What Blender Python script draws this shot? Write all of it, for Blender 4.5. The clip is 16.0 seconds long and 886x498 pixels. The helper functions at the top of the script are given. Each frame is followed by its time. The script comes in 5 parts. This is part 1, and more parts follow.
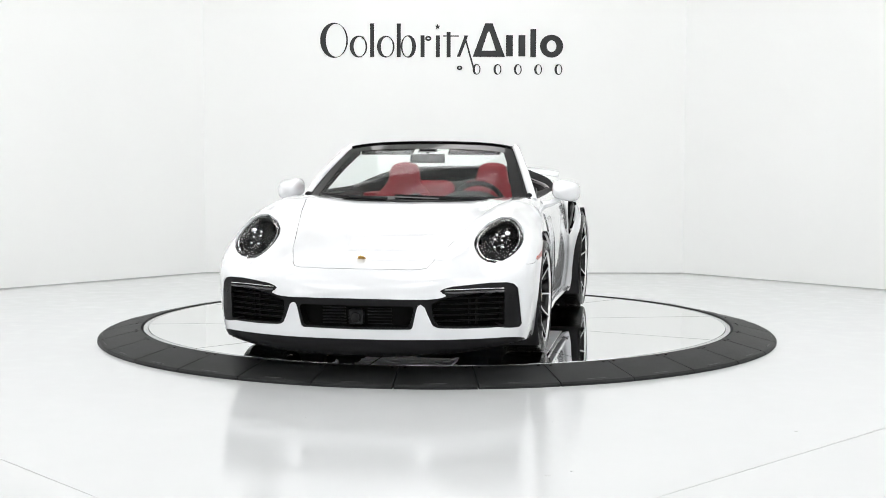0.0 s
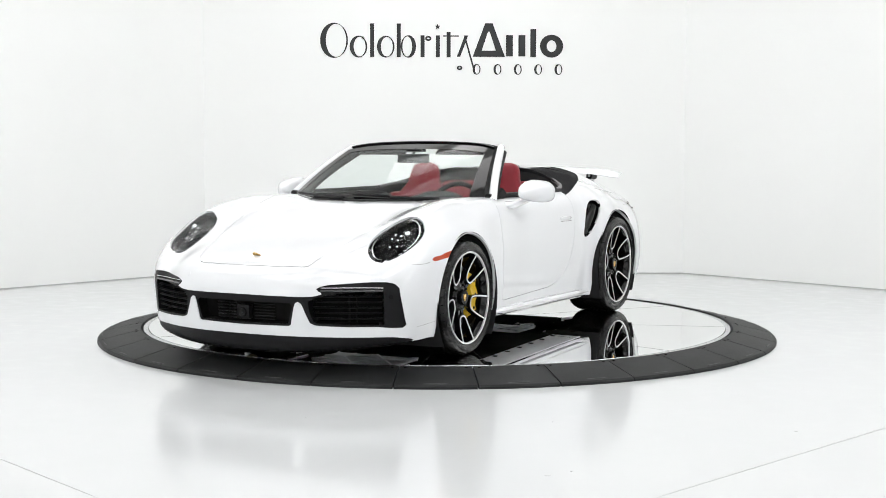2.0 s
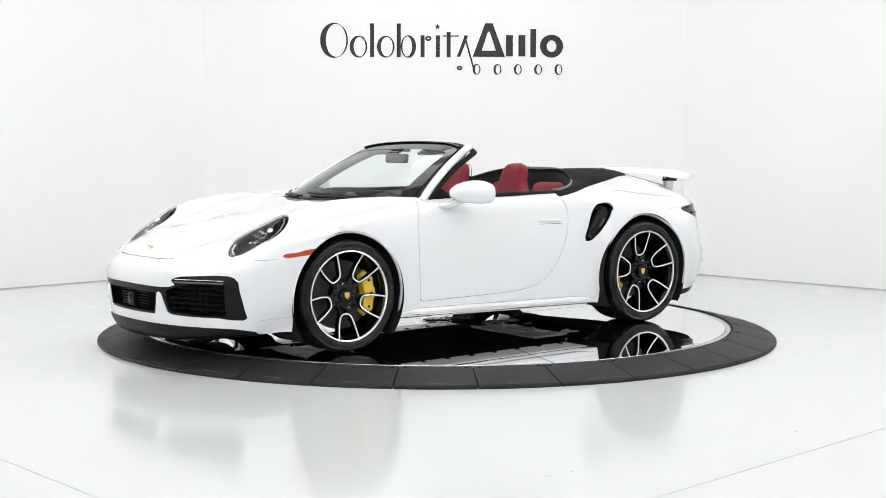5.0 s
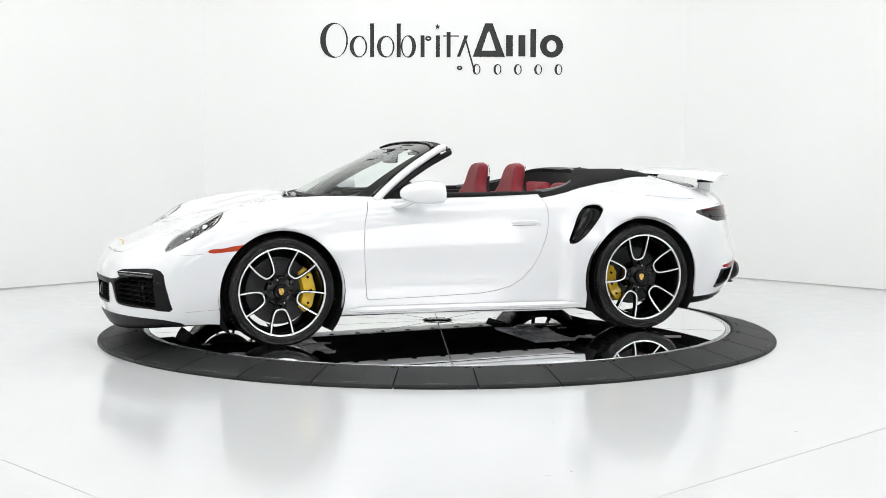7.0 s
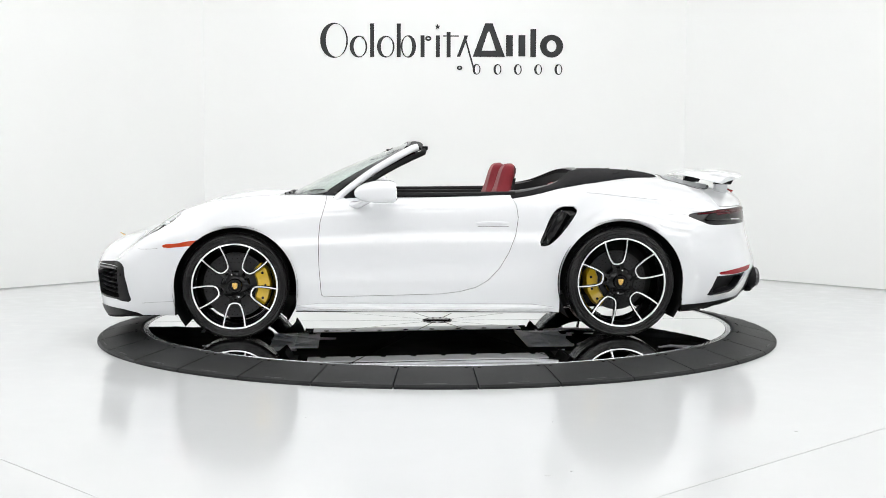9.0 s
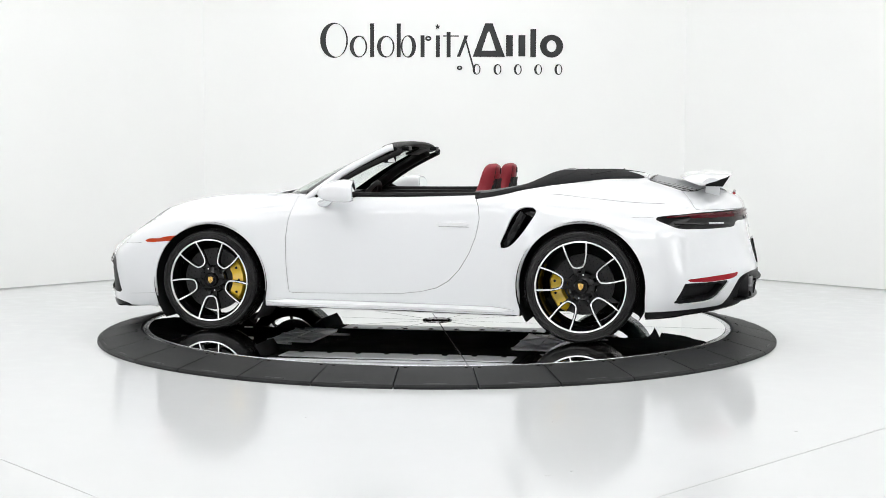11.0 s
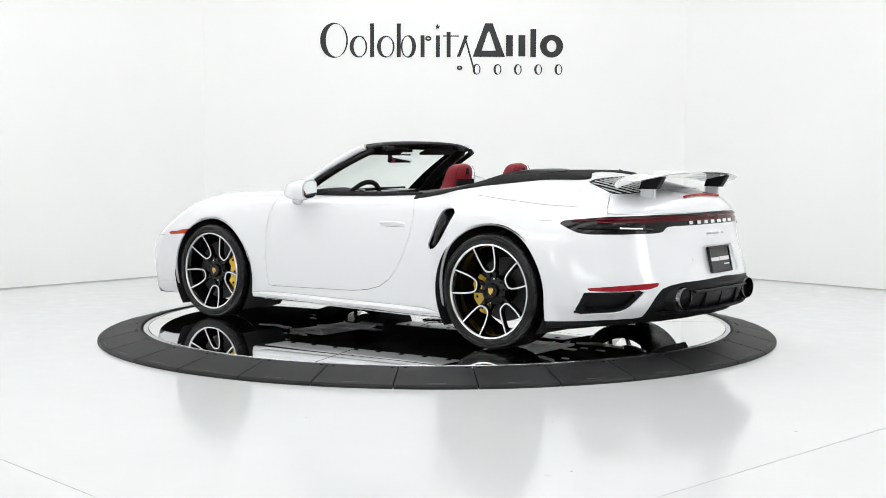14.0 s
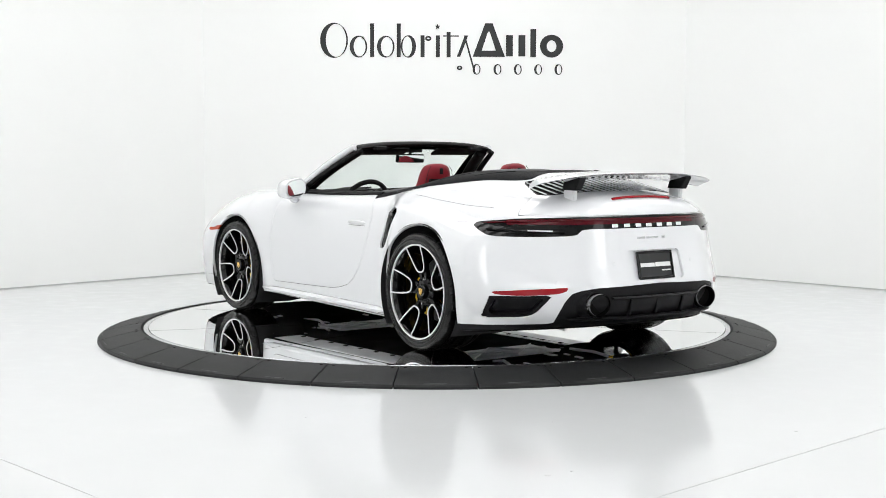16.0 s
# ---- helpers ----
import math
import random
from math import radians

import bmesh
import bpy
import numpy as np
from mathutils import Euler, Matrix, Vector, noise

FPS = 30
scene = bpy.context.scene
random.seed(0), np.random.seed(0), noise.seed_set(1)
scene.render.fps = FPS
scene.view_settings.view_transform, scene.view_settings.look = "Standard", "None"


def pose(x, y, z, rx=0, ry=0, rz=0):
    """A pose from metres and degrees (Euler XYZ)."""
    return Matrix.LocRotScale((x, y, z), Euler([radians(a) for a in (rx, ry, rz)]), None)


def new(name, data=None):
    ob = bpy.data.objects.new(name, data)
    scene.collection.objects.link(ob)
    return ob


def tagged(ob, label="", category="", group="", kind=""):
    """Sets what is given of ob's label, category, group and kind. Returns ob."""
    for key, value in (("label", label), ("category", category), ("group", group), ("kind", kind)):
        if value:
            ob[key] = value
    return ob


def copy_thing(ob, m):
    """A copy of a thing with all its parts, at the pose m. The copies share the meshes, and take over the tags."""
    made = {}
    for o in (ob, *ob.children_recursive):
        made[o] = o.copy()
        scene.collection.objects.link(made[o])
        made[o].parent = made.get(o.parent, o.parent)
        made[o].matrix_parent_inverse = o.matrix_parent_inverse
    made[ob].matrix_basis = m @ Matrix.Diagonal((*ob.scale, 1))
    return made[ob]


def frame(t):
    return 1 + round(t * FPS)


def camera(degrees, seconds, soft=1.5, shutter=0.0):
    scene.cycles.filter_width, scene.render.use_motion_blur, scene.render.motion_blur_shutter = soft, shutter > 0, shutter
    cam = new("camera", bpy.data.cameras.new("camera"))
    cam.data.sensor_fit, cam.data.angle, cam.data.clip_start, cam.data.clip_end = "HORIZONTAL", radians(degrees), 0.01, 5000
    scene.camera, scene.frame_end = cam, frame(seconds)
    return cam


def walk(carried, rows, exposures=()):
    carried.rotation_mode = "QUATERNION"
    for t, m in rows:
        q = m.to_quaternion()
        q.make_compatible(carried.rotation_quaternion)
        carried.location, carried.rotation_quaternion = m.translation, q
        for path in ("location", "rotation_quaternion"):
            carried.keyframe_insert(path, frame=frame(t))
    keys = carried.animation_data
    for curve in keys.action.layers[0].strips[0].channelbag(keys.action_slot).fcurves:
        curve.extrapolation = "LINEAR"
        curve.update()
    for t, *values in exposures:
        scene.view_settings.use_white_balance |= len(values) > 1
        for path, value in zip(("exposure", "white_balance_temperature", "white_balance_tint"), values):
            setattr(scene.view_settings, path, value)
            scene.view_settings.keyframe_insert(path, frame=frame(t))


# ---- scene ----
# ---- camera ----
EXPOSURE = 0.0
cam = camera(37.267, 16.0, soft=0.5)
VIEW = (Matrix.Translation((0.0, -9.193, 1.25)) @ pose(0, 0, 0, 0, 0, -0.242) @ pose(0, 0, 0, 90 - 4.191, 0, 0)
        @ pose(0, 0, 0, 0, 0, 0.142))
walk(cam, [(0.0, VIEW), (16.0, VIEW)], exposures=[(0.0, EXPOSURE), (16.0, EXPOSURE)])

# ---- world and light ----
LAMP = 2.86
world = bpy.data.worlds.new("world")
scene.world = world
world.use_nodes = True
world.node_tree.nodes["Background"].inputs["Color"].default_value = (.8, .85, .9, 1)
world.node_tree.nodes["Background"].inputs["Strength"].default_value = 0.1


# ---- materials ----
def surface(name, color, rough, metal=0.0, vary=0.05, scale=6.0, bump=0.0, bump_scale=60.0, coat=0.0, rough_vary=0.05, spec=0.5):
    """A surface with broad and fine mottling of colour and gloss, and fine relief."""
    m = bpy.data.materials.new(name)
    m.use_nodes = True
    nt = m.node_tree
    b = nt.nodes["Principled BSDF"]
    tc = nt.nodes.new("ShaderNodeTexCoord")
    n1, n2 = nt.nodes.new("ShaderNodeTexNoise"), nt.nodes.new("ShaderNodeTexNoise")
    n1.inputs["Scale"].default_value, n1.inputs["Detail"].default_value = scale, 5
    n2.inputs["Scale"].default_value, n2.inputs["Detail"].default_value = bump_scale, 3
    for n in (n1, n2):
        nt.links.new(tc.outputs["Object"], n.inputs["Vector"])
    mix = nt.nodes.new("ShaderNodeMix")
    mix.data_type = "RGBA"
    mix.inputs["A"].default_value = (*[c * (1 - vary) for c in color], 1)
    mix.inputs["B"].default_value = (*[min(1, c * (1 + vary)) for c in color], 1)
    nt.links.new(n1.outputs["Fac"], mix.inputs["Factor"])
    nt.links.new(mix.outputs["Result"], b.inputs["Base Color"])
    mr = nt.nodes.new("ShaderNodeMapRange")
    mr.inputs["To Min"].default_value, mr.inputs["To Max"].default_value = max(0, rough - rough_vary), rough + rough_vary
    nt.links.new(n2.outputs["Fac"], mr.inputs["Value"])
    nt.links.new(mr.outputs["Result"], b.inputs["Roughness"])
    b.inputs["Metallic"].default_value = metal
    b.inputs["Specular IOR Level"].default_value = spec
    b.inputs["Coat Weight"].default_value = coat
    b.inputs["Coat Roughness"].default_value = 0.03
    if bump:
        bp = nt.nodes.new("ShaderNodeBump")
        bp.inputs["Strength"].default_value, bp.inputs["Distance"].default_value = bump, 0.002
        nt.links.new(n2.outputs["Fac"], bp.inputs["Height"])
        nt.links.new(bp.outputs["Normal"], b.inputs["Normal"])
    return m


def clear(name, color, rough=0.0, ior=1.45):
    m = bpy.data.materials.new(name)
    m.use_nodes = True
    b = m.node_tree.nodes["Principled BSDF"]
    b.inputs["Base Color"].default_value = (*color, 1)
    b.inputs["Roughness"].default_value, b.inputs["IOR"].default_value = rough, ior
    b.inputs["Transmission Weight"].default_value = 1
    return m


def glow(name, color, strength):
    m = bpy.data.materials.new(name)
    m.use_nodes = True
    b = m.node_tree.nodes["Principled BSDF"]
    b.inputs["Base Color"].default_value = (.8, .8, .8, 1)
    b.inputs["Emission Color"].default_value, b.inputs["Emission Strength"].default_value = (*color, 1), strength
    return m


WALL = surface("white_wall_paint", (.90, .91, .90), .55, vary=.012, scale=1.2, bump=.15, bump_scale=90)
FLOOR = surface("white_epoxy_floor", (.66, .675, .68), .13, vary=.03, scale=1.1, bump=.03, bump_scale=7, rough_vary=.05)
JOINT = surface("floor_joint_filler", (.45, .46, .46), .6)
RUBBER = surface("black_rubber_ramp", (.024, .025, .0255), .5, vary=.6, scale=3.5, bump=.5, bump_scale=160, spec=.1)
MIRROR = surface("mirror_polished_plate", (.90, .91, .91), .015, metal=1.0, vary=.01, scale=2, rough_vary=.012)
STEEL = surface("brushed_steel", (.62, .63, .64), .25, metal=1.0, vary=.05, scale=20)
PAINT = surface("white_car_paint", (.775, .787, .808), .10, vary=.006, scale=3, coat=1.0, rough_vary=.02)
GAP = surface("dark_panel_gap", (.006, .006, .006), .8, spec=.05)
BLACK = surface("satin_black_plastic", (.009, .009, .010), .40, vary=.15, scale=14, bump=.2, bump_scale=300, spec=.13)
GLOSS = surface("gloss_black_trim", (.003, .003, .0035), .05, vary=.1, scale=10, rough_vary=.02, spec=.28)
TYRE = surface("tyre_rubber", (.006, .006, .0064), .22, vary=.3, scale=20, bump=.3, bump_scale=150, rough_vary=.10, spec=.26)
SILVER = surface("machined_alloy", (.86, .87, .88), .2, metal=.55, vary=.03, scale=30)
CHROME = surface("chrome", (.86, .87, .88), .06, metal=1.0, vary=.02, scale=10, rough_vary=.02)
DISC = surface("brake_disc_ceramic", (.030, .030, .032), .42, metal=.2, vary=.15, scale=40, spec=.3)
YELLOW = surface("yellow_caliper_paint", (.80, .52, .02), .3, vary=.06, scale=12, coat=.5)
LEATHER = surface("red_leather", (.21, .012, .021), .45, vary=.14, scale=18, bump=.5, bump_scale=260, spec=.25)
FABRIC = surface("black_soft_top_cloth", (.010, .010, .011), .85, vary=.2, scale=30, bump=.6, bump_scale=420, spec=.15)
TRIM = surface("black_interior_trim", (.007, .007, .0075), .6, vary=.2, scale=16, bump=.4, bump_scale=240, spec=.2)
UNDER = surface("underbody_plastic", (.026, .026, .027), .6, vary=.7, scale=5, bump=.3, spec=0.0)
GREYMETAL = surface("underbody_alloy", (.80, .80, .81), .45, metal=.1, vary=.08, scale=12)
ORANGE = surface("amber_lamp_lens", (.44, .040, .007), .12, vary=.1, scale=20, spec=.4)
REDLENS = surface("red_lamp_lens", (.30, .004, .010), .12, vary=.1, scale=20, spec=.35)
DARKRED = surface("smoked_red_lens", (.075, .002, .006), .10, vary=.1, scale=15, spec=.2)
GOLD = surface("gold_enamel", (.75, .48, .14), .28, metal=.8, vary=.2, scale=120)
GLASS = clear("windscreen_glass", (.90, .955, .935), 0.0, 1.11)
LENS = clear("lamp_cover_glass", (.96, .965, .97), 0.0, 1.12)
LOOKGLASS = surface("mirror_glass", (.82, .85, .86), .02, metal=1.0, vary=.01, rough_vary=.005)
BLACKGLASS = surface("black_sign_acrylic", (.012, .013, .014), .35, vary=.1)
WHITEPRINT = surface("white_print", (.8, .8, .8), .5)
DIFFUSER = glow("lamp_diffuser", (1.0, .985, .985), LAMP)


# ---- building helpers ----
def link_mesh(name, verts, faces, material, parent=None, label="", smooth=True, angle=40.0):
    me = bpy.data.meshes.new(name)
    me.from_pydata([tuple(v) for v in verts], [], [tuple(f) for f in faces])
    me.materials.append(material)
    if smooth:
        me.shade_smooth()
        me.set_sharp_from_angle(angle=radians(angle))
    ob = new(name, me)
    if parent is not None:
        ob.parent = parent
    if label:
        tagged(ob, label)
    return ob


def part(name, bm, material, parent, label="", smooth=True, angle=40.0):
    me = bpy.data.meshes.new(name)
    bmesh.ops.recalc_face_normals(bm, faces=bm.faces[:])
    bm.to_mesh(me)
    bm.free()
    me.materials.append(material)
    if smooth:
        me.shade_smooth()
        me.set_sharp_from_angle(angle=radians(angle))
    ob = new(name, me)
    if parent is not None:
        ob.parent = parent
    if label:
        tagged(ob, label)
    return ob


def box(bm, lo, hi, bevel=0.0, m=None, segments=2):
    lo, hi = Vector(lo), Vector(hi)
    got = bmesh.ops.create_cube(bm, size=1.0, matrix=Matrix.Translation((lo + hi) / 2) @ Matrix.Diagonal((*(hi - lo), 1)))
    vs = got["verts"]
    if bevel:
        es = list({e for v in vs for e in v.link_edges})
        out = bmesh.ops.bevel(bm, geom=es, offset=bevel, segments=segments, affect="EDGES", profile=.6)
        vs = list({v for f in out["faces"] for v in f.verts} | {v for v in vs if v.is_valid})
    if m is not None:
        bmesh.ops.transform(bm, matrix=m, verts=[v for v in vs if v.is_valid])
    return bm


def tube(bm, path, radius, sides=8, closed=False, flat=1.0):
    """A rod along points; radius may be a list; flat squashes it upright."""
    pts = [Vector(p) for p in path]
    n = len(pts)
    rings = []
    for i, p in enumerate(pts):
        a = pts[(i - 1) % n] if closed or i else p
        b = pts[(i + 1) % n] if closed or i < n - 1 else p
        d = (b - a).normalized()
        up = Vector((0, 0, 1)) if abs(d.z) < .9 else Vector((0, 1, 0))
        s = d.cross(up).normalized()
        u = s.cross(d)
        r = radius[i] if isinstance(radius, (list, tuple)) else radius
        rings.append([bm.verts.new(p + (s * math.cos(k * math.tau / sides) + u * math.sin(k * math.tau / sides) * flat) * r) for k in range(sides)])
    for i in range(n if closed else n - 1):
        a, b = rings[i], rings[(i + 1) % n]
        for k in range(sides):
            bm.faces.new((a[k], a[(k + 1) % sides], b[(k + 1) % sides], b[k]))
    if not closed:
        bm.faces.new(rings[0])
        bm.faces.new(rings[-1][::-1])
    return bm


def spin(bm, profile, steps, m=None, start=0.0, sweep=360.0, close=False):
    """Turns a profile of (radius, along) about the y axis."""
    whole = abs(sweep - 360) < 1e-6
    count = steps if whole else steps + 1
    rings = []
    for i in range(count):
        a = radians(start + sweep * i / steps)
        ring = []
        for r, y in profile:
            v = Vector((r * math.cos(a), y, r * math.sin(a)))
            ring.append(bm.verts.new(m @ v if m is not None else v))
        rings.append(ring)
    k = len(profile)
    for i in range(steps):
        a, b = rings[i], rings[(i + 1) % count]
        for j in range(k if close else k - 1):
            j2 = (j + 1) % k
            try:
                bm.faces.new((a[j], b[j], b[j2], a[j2]))
            except ValueError:
                pass
    if not whole and close:
        bm.faces.new(rings[0])
        bm.faces.new(rings[-1][::-1])
    return bm


def prism(bm, outline, lo, hi, axis="y", bevel=0.0):
    """An outline of pairs pushed from lo to hi along an axis (pairs are the other two axes in order)."""
    def at(p, h):
        return {"x": (h, p[0], p[1]), "y": (p[0], h, p[1]), "z": (p[0], p[1], h)}[axis]
    a = [bm.verts.new(at(p, lo)) for p in outline]
    b = [bm.verts.new(at(p, hi)) for p in outline]
    n = len(outline)
    fs = [bm.faces.new(a), bm.faces.new(b[::-1])]
    for i in range(n):
        fs.append(bm.faces.new((a[i], b[i], b[(i + 1) % n], a[(i + 1) % n])))
    if bevel:
        bmesh.ops.bevel(bm, geom=list({e for f in fs[:2] for e in f.edges}), offset=bevel, segments=2, affect="EDGES")
    return bm


def spline(pts, n=8, closed=False):
    """Points on a smooth curve through pts."""
    p = [np.array(q, float) for q in pts]
    k = len(p)
    out = []
    for i in range(k if closed else k - 1):
        a, b = p[i], p[(i + 1) % k]
        z = p[(i - 1) % k] if closed or i else 2 * a - b
        c = p[(i + 2) % k] if closed or i < k - 2 else 2 * b - a
        for j in range(n):
            s = j / n
            out.append(.5 * (2 * a + (b - z) * s + (2 * z - 5 * a + 4 * b - c) * s * s + (3 * a - z - 3 * b + c) * s ** 3))
    if not closed:
        out.append(p[-1])
    return out


def empty(name, m=None):
    ob = new(name)
    ob.empty_display_size = .2
    if m is not None:
        ob.matrix_basis = m
    return ob


# ---- the room ----
ROOM = [(-2.40, 4.36), (2.55, 4.42), (5.60, 1.18), (5.60, -12.0), (-5.60, -12.0), (-5.60, .95)]
ROOM_Z = 4.9


def build_room():
    bm = bmesh.new()
    box(bm, (-9, -14, -.12), (9, 8, 0))
    fl = tagged(part("floor", bm, FLOOR, None), "glossy white seamless epoxy showroom floor", "floor", kind="structure")
    names = ["wall_back", "wall_right_slant", "wall_right", "wall_front", "wall_left", "wall_left_slant"]
    for i, name in enumerate(names):
        a, b = Vector((*ROOM[i], 0)), Vector((*ROOM[(i + 1) % 6], 0))
        d = (b - a).normalized()
        out = Vector((-d.y, d.x, 0))
        if out.dot((a + b) / 2 - Vector((0, -3, 0))) < 0:
            out = -out
        bm = bmesh.new()
        q = [a, b, b + out * .15 + d * .06, a + out * .15 - d * .06]
        lo = [bm.verts.new((p.x, p.y, 0)) for p in q]
        hi = [bm.verts.new((p.x, p.y, ROOM_Z)) for p in q]
        bm.faces.new(lo)
        bm.faces.new(hi)
        for k in range(4):
            bm.faces.new((lo[k], lo[(k + 1) % 4], hi[(k + 1) % 4], hi[k]))
        tagged(part(name, bm, WALL, None, smooth=False), "plain matt white painted studio wall", "wall", kind="structure")
    bm = bmesh.new()
    box(bm, (-6, -12.4, ROOM_Z), (6, 5, ROOM_Z + .1))
    tagged(part("ceiling", bm, WALL, None, smooth=False), "plain white painted studio ceiling", "ceiling", kind="structure")
    # low grey skirting line where the walls meet the floor
    for i in (5, 0, 1):
        a, b = Vector((*ROOM[i], 0)), Vector((*ROOM[(i + 1) % 6], 0))
        inn = (Vector((0, -3, 0)) - (a + b) / 2)
        d = (b - a).normalized()
        n = Vector((-d.y, d.x, 0))
        n = n if n.dot(inn) > 0 else -n
        bm = bmesh.new()
        q = [a, b, b + n * .006, a + n * .006]
        lo = [bm.verts.new((p.x, p.y, 0)) for p in q]
        hi = [bm.verts.new((p.x, p.y, .012)) for p in q]
        bm.faces.new(hi)
        for k in range(4):
            bm.faces.new((lo[k], lo[(k + 1) % 4], hi[(k + 1) % 4], hi[k]))
        tagged(part("baseboard", bm, JOINT, None, smooth=False), "thin grey joint strip along the wall base", "baseboard", kind="structure")
    # saw-cut joints in the floor, filled, crossing at right angles
    for k, (a, b) in enumerate((((-4.5, -.93), (1.5, -7.49)), ((3.5, -1.85), (-2.5, -7.72)))):
        bm = bmesh.new()
        a, b = Vector((*a, 0)), Vector((*b, 0))
        s = (b - a).normalized().cross(Vector((0, 0, 1))) * .0025
        q = [a + s, b + s, b - s, a - s]
        lo = [bm.verts.new((p.x, p.y, -.01)) for p in q]
        hi = [bm.verts.new((p.x, p.y, .0012)) for p in q]
        bm.faces.new(hi)
        for j in range(4):
            bm.faces.new((lo[j], lo[(j + 1) % 4], hi[(j + 1) % 4], hi[j]))
        part("floor_joint", bm, JOINT, fl, "thin grey floor joint", smooth=False)


def build_lights():
    lamp = empty("ceiling_light", pose(0, 0, ROOM_Z - .06))
    tagged(lamp, "large flat white ceiling light panel, switched on", "ceiling light", "studio ceiling lights")
    w, d = 1.25, .75
    bm = bmesh.new()
    for lo, hi in (((-w - .05, -d - .05, -.02), (w + .05, -d, .06)), ((-w - .05, d, -.02), (w + .05, d + .05, .06)),
                   ((-w - .05, -d, -.02), (-w, d, .06)), ((w, -d, -.02), (w + .05, d, .06))):
        box(bm, lo, hi)
    part("frame", bm, WALL, lamp, smooth=False)
    bm = bmesh.new()
    box(bm, (-w, -d, -.01), (w, d, .02))
    part("diffuser", bm, DIFFUSER, lamp, "glowing white diffuser", smooth=False)
    first = True
    for x in (-3.9, 0, 3.9):
        for y in (-6.6, -3.6, -1.2, 1.1, 3.3):
            if x and y > 2:
                continue
            m = pose(x, y, ROOM_Z - .06)
            if first:
                lamp.matrix_basis = m
                first = False
            else:
                copy_thing(lamp, m)
    # four unseen fill panels, added on the walls to brighten car sides and walls
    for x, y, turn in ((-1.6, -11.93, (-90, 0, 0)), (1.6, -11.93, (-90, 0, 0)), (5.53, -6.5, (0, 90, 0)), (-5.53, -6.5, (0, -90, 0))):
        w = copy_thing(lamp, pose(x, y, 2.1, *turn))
        tagged(w, "unseen white fill panel added on the wall, switched on", "wall light", "studio wall lights")


RUBBERMARK = surface("worn_rubber_mark", (.06, .06, .062), .6)
PLATE_Z = .0742


def build_turntable():
    """The turning mirror plate, of ten sectors round a bolted hub."""
    tt = empty("turntable")
    tagged(tt, "round mirror-polished turntable plate with radial seams", "turntable")
    bm = bmesh.new()
    spin(bm, [(1.985, 0), (2.022, 0), (2.022, .066), (2.018, .0725), (1.99, .0725), (1.985, .067)], 128, Matrix.Rotation(radians(90), 4, "X"), close=True)
    part("rim", bm, STEEL, tt, "pale brushed metal edge band")
    bm = bmesh.new()
    spin(bm, [(0, .004), (1.97, .004), (1.97, .055), (0, .055)], 64, Matrix.Rotation(radians(90), 4, "X"))
    part("base", bm, STEEL, tt)
    for k in range(10):
        a0, a1 = radians(72 + 36 * k), radians(108 + 36 * k)
        g = .004
        bm = bmesh.new()
        ring = [(.10 * math.cos(a), .10 * math.sin(a)) for a in np.linspace(a0 + g / .1, a1 - g / .1, 6)]
        ring += [(1.983 * math.cos(a), 1.983 * math.sin(a)) for a in np.linspace(a1 - g / 2, a0 + g / 2, 16)]
        prism(bm, ring, .056, PLATE_Z, axis="z")
        part("mirror_panel", bm, MIRROR, tt, smooth=False)
    bm = bmesh.new()
    spin(bm, [(0, .0), (.104, .0), (.104, .022), (.098, .026), (.0, .026)], 48, Matrix.Translation((0, 0, .056)) @ Matrix.Rotation(radians(90), 4, "X"))
    hub = part("hub_cover", bm, STEEL, tt, "round bolted metal hub cover")
    for k in range(10):
        a = math.tau * k / 10
        bm = bmesh.new()
        bmesh.ops.create_cone(bm, cap_ends=True, segments=6, radius1=.008, radius2=.007, depth=.003,
                              matrix=Matrix.Translation((.084 * math.cos(a), .084 * math.sin(a), .0825)))
        part("bolt", bm, BLACK, hub, smooth=False)
    return tt


def build_ramp():
    """The fixed ring of black rubber ramp tiles."""
    r = empty("ramp_ring")
    tagged(r, "ring of black moulded rubber ramp tiles around the turntable", "ramp")
    step = 11.25
    bm = bmesh.new()
    prof = [(2.032, 0), (2.318, 0), (2.318, .012), (2.308, .022), (2.06, .079), (2.036, .079), (2.032, .074)]
    rot = Matrix.Rotation(radians(90), 4, "X")
    half = (step - .20) / 2
    spin(bm, prof, 6, rot, start=-half, sweep=2 * half, close=True)
    tile = part("rubber_tile", bm, RUBBER, r, "black rubber ramp tile", angle=25)
    for a in (-half + .9, half - .9):
        bm = bmesh.new()
        c = Vector((2.068 * math.cos(radians(a)), 2.068 * math.sin(radians(a)), .0752))
        bmesh.ops.create_cone(bm, cap_ends=True, segments=12, radius1=.011, radius2=.009, depth=.006, matrix=Matrix.Translation(c))
        part("bolt", bm, GAP, tile, "recessed black bolt")
    bm = bmesh.new()
    c = Vector((2.288, 0, .0275))
    box(bm, (-.003, -.06, -.0015), (.003, .06, .0015), m=Matrix.Translation(c) @ pose(0, 0, 0, 0, 13, 0))
    part("moulded_mark", bm, RUBBERMARK, tile, "worn moulded mark")
    for k in range(32):
        m = pose(0, 0, 0, 0, 0, -90.2 + step * k)
        if k == 0:
            tile.matrix_basis = m
        else:
            copy_thing(tile, m)


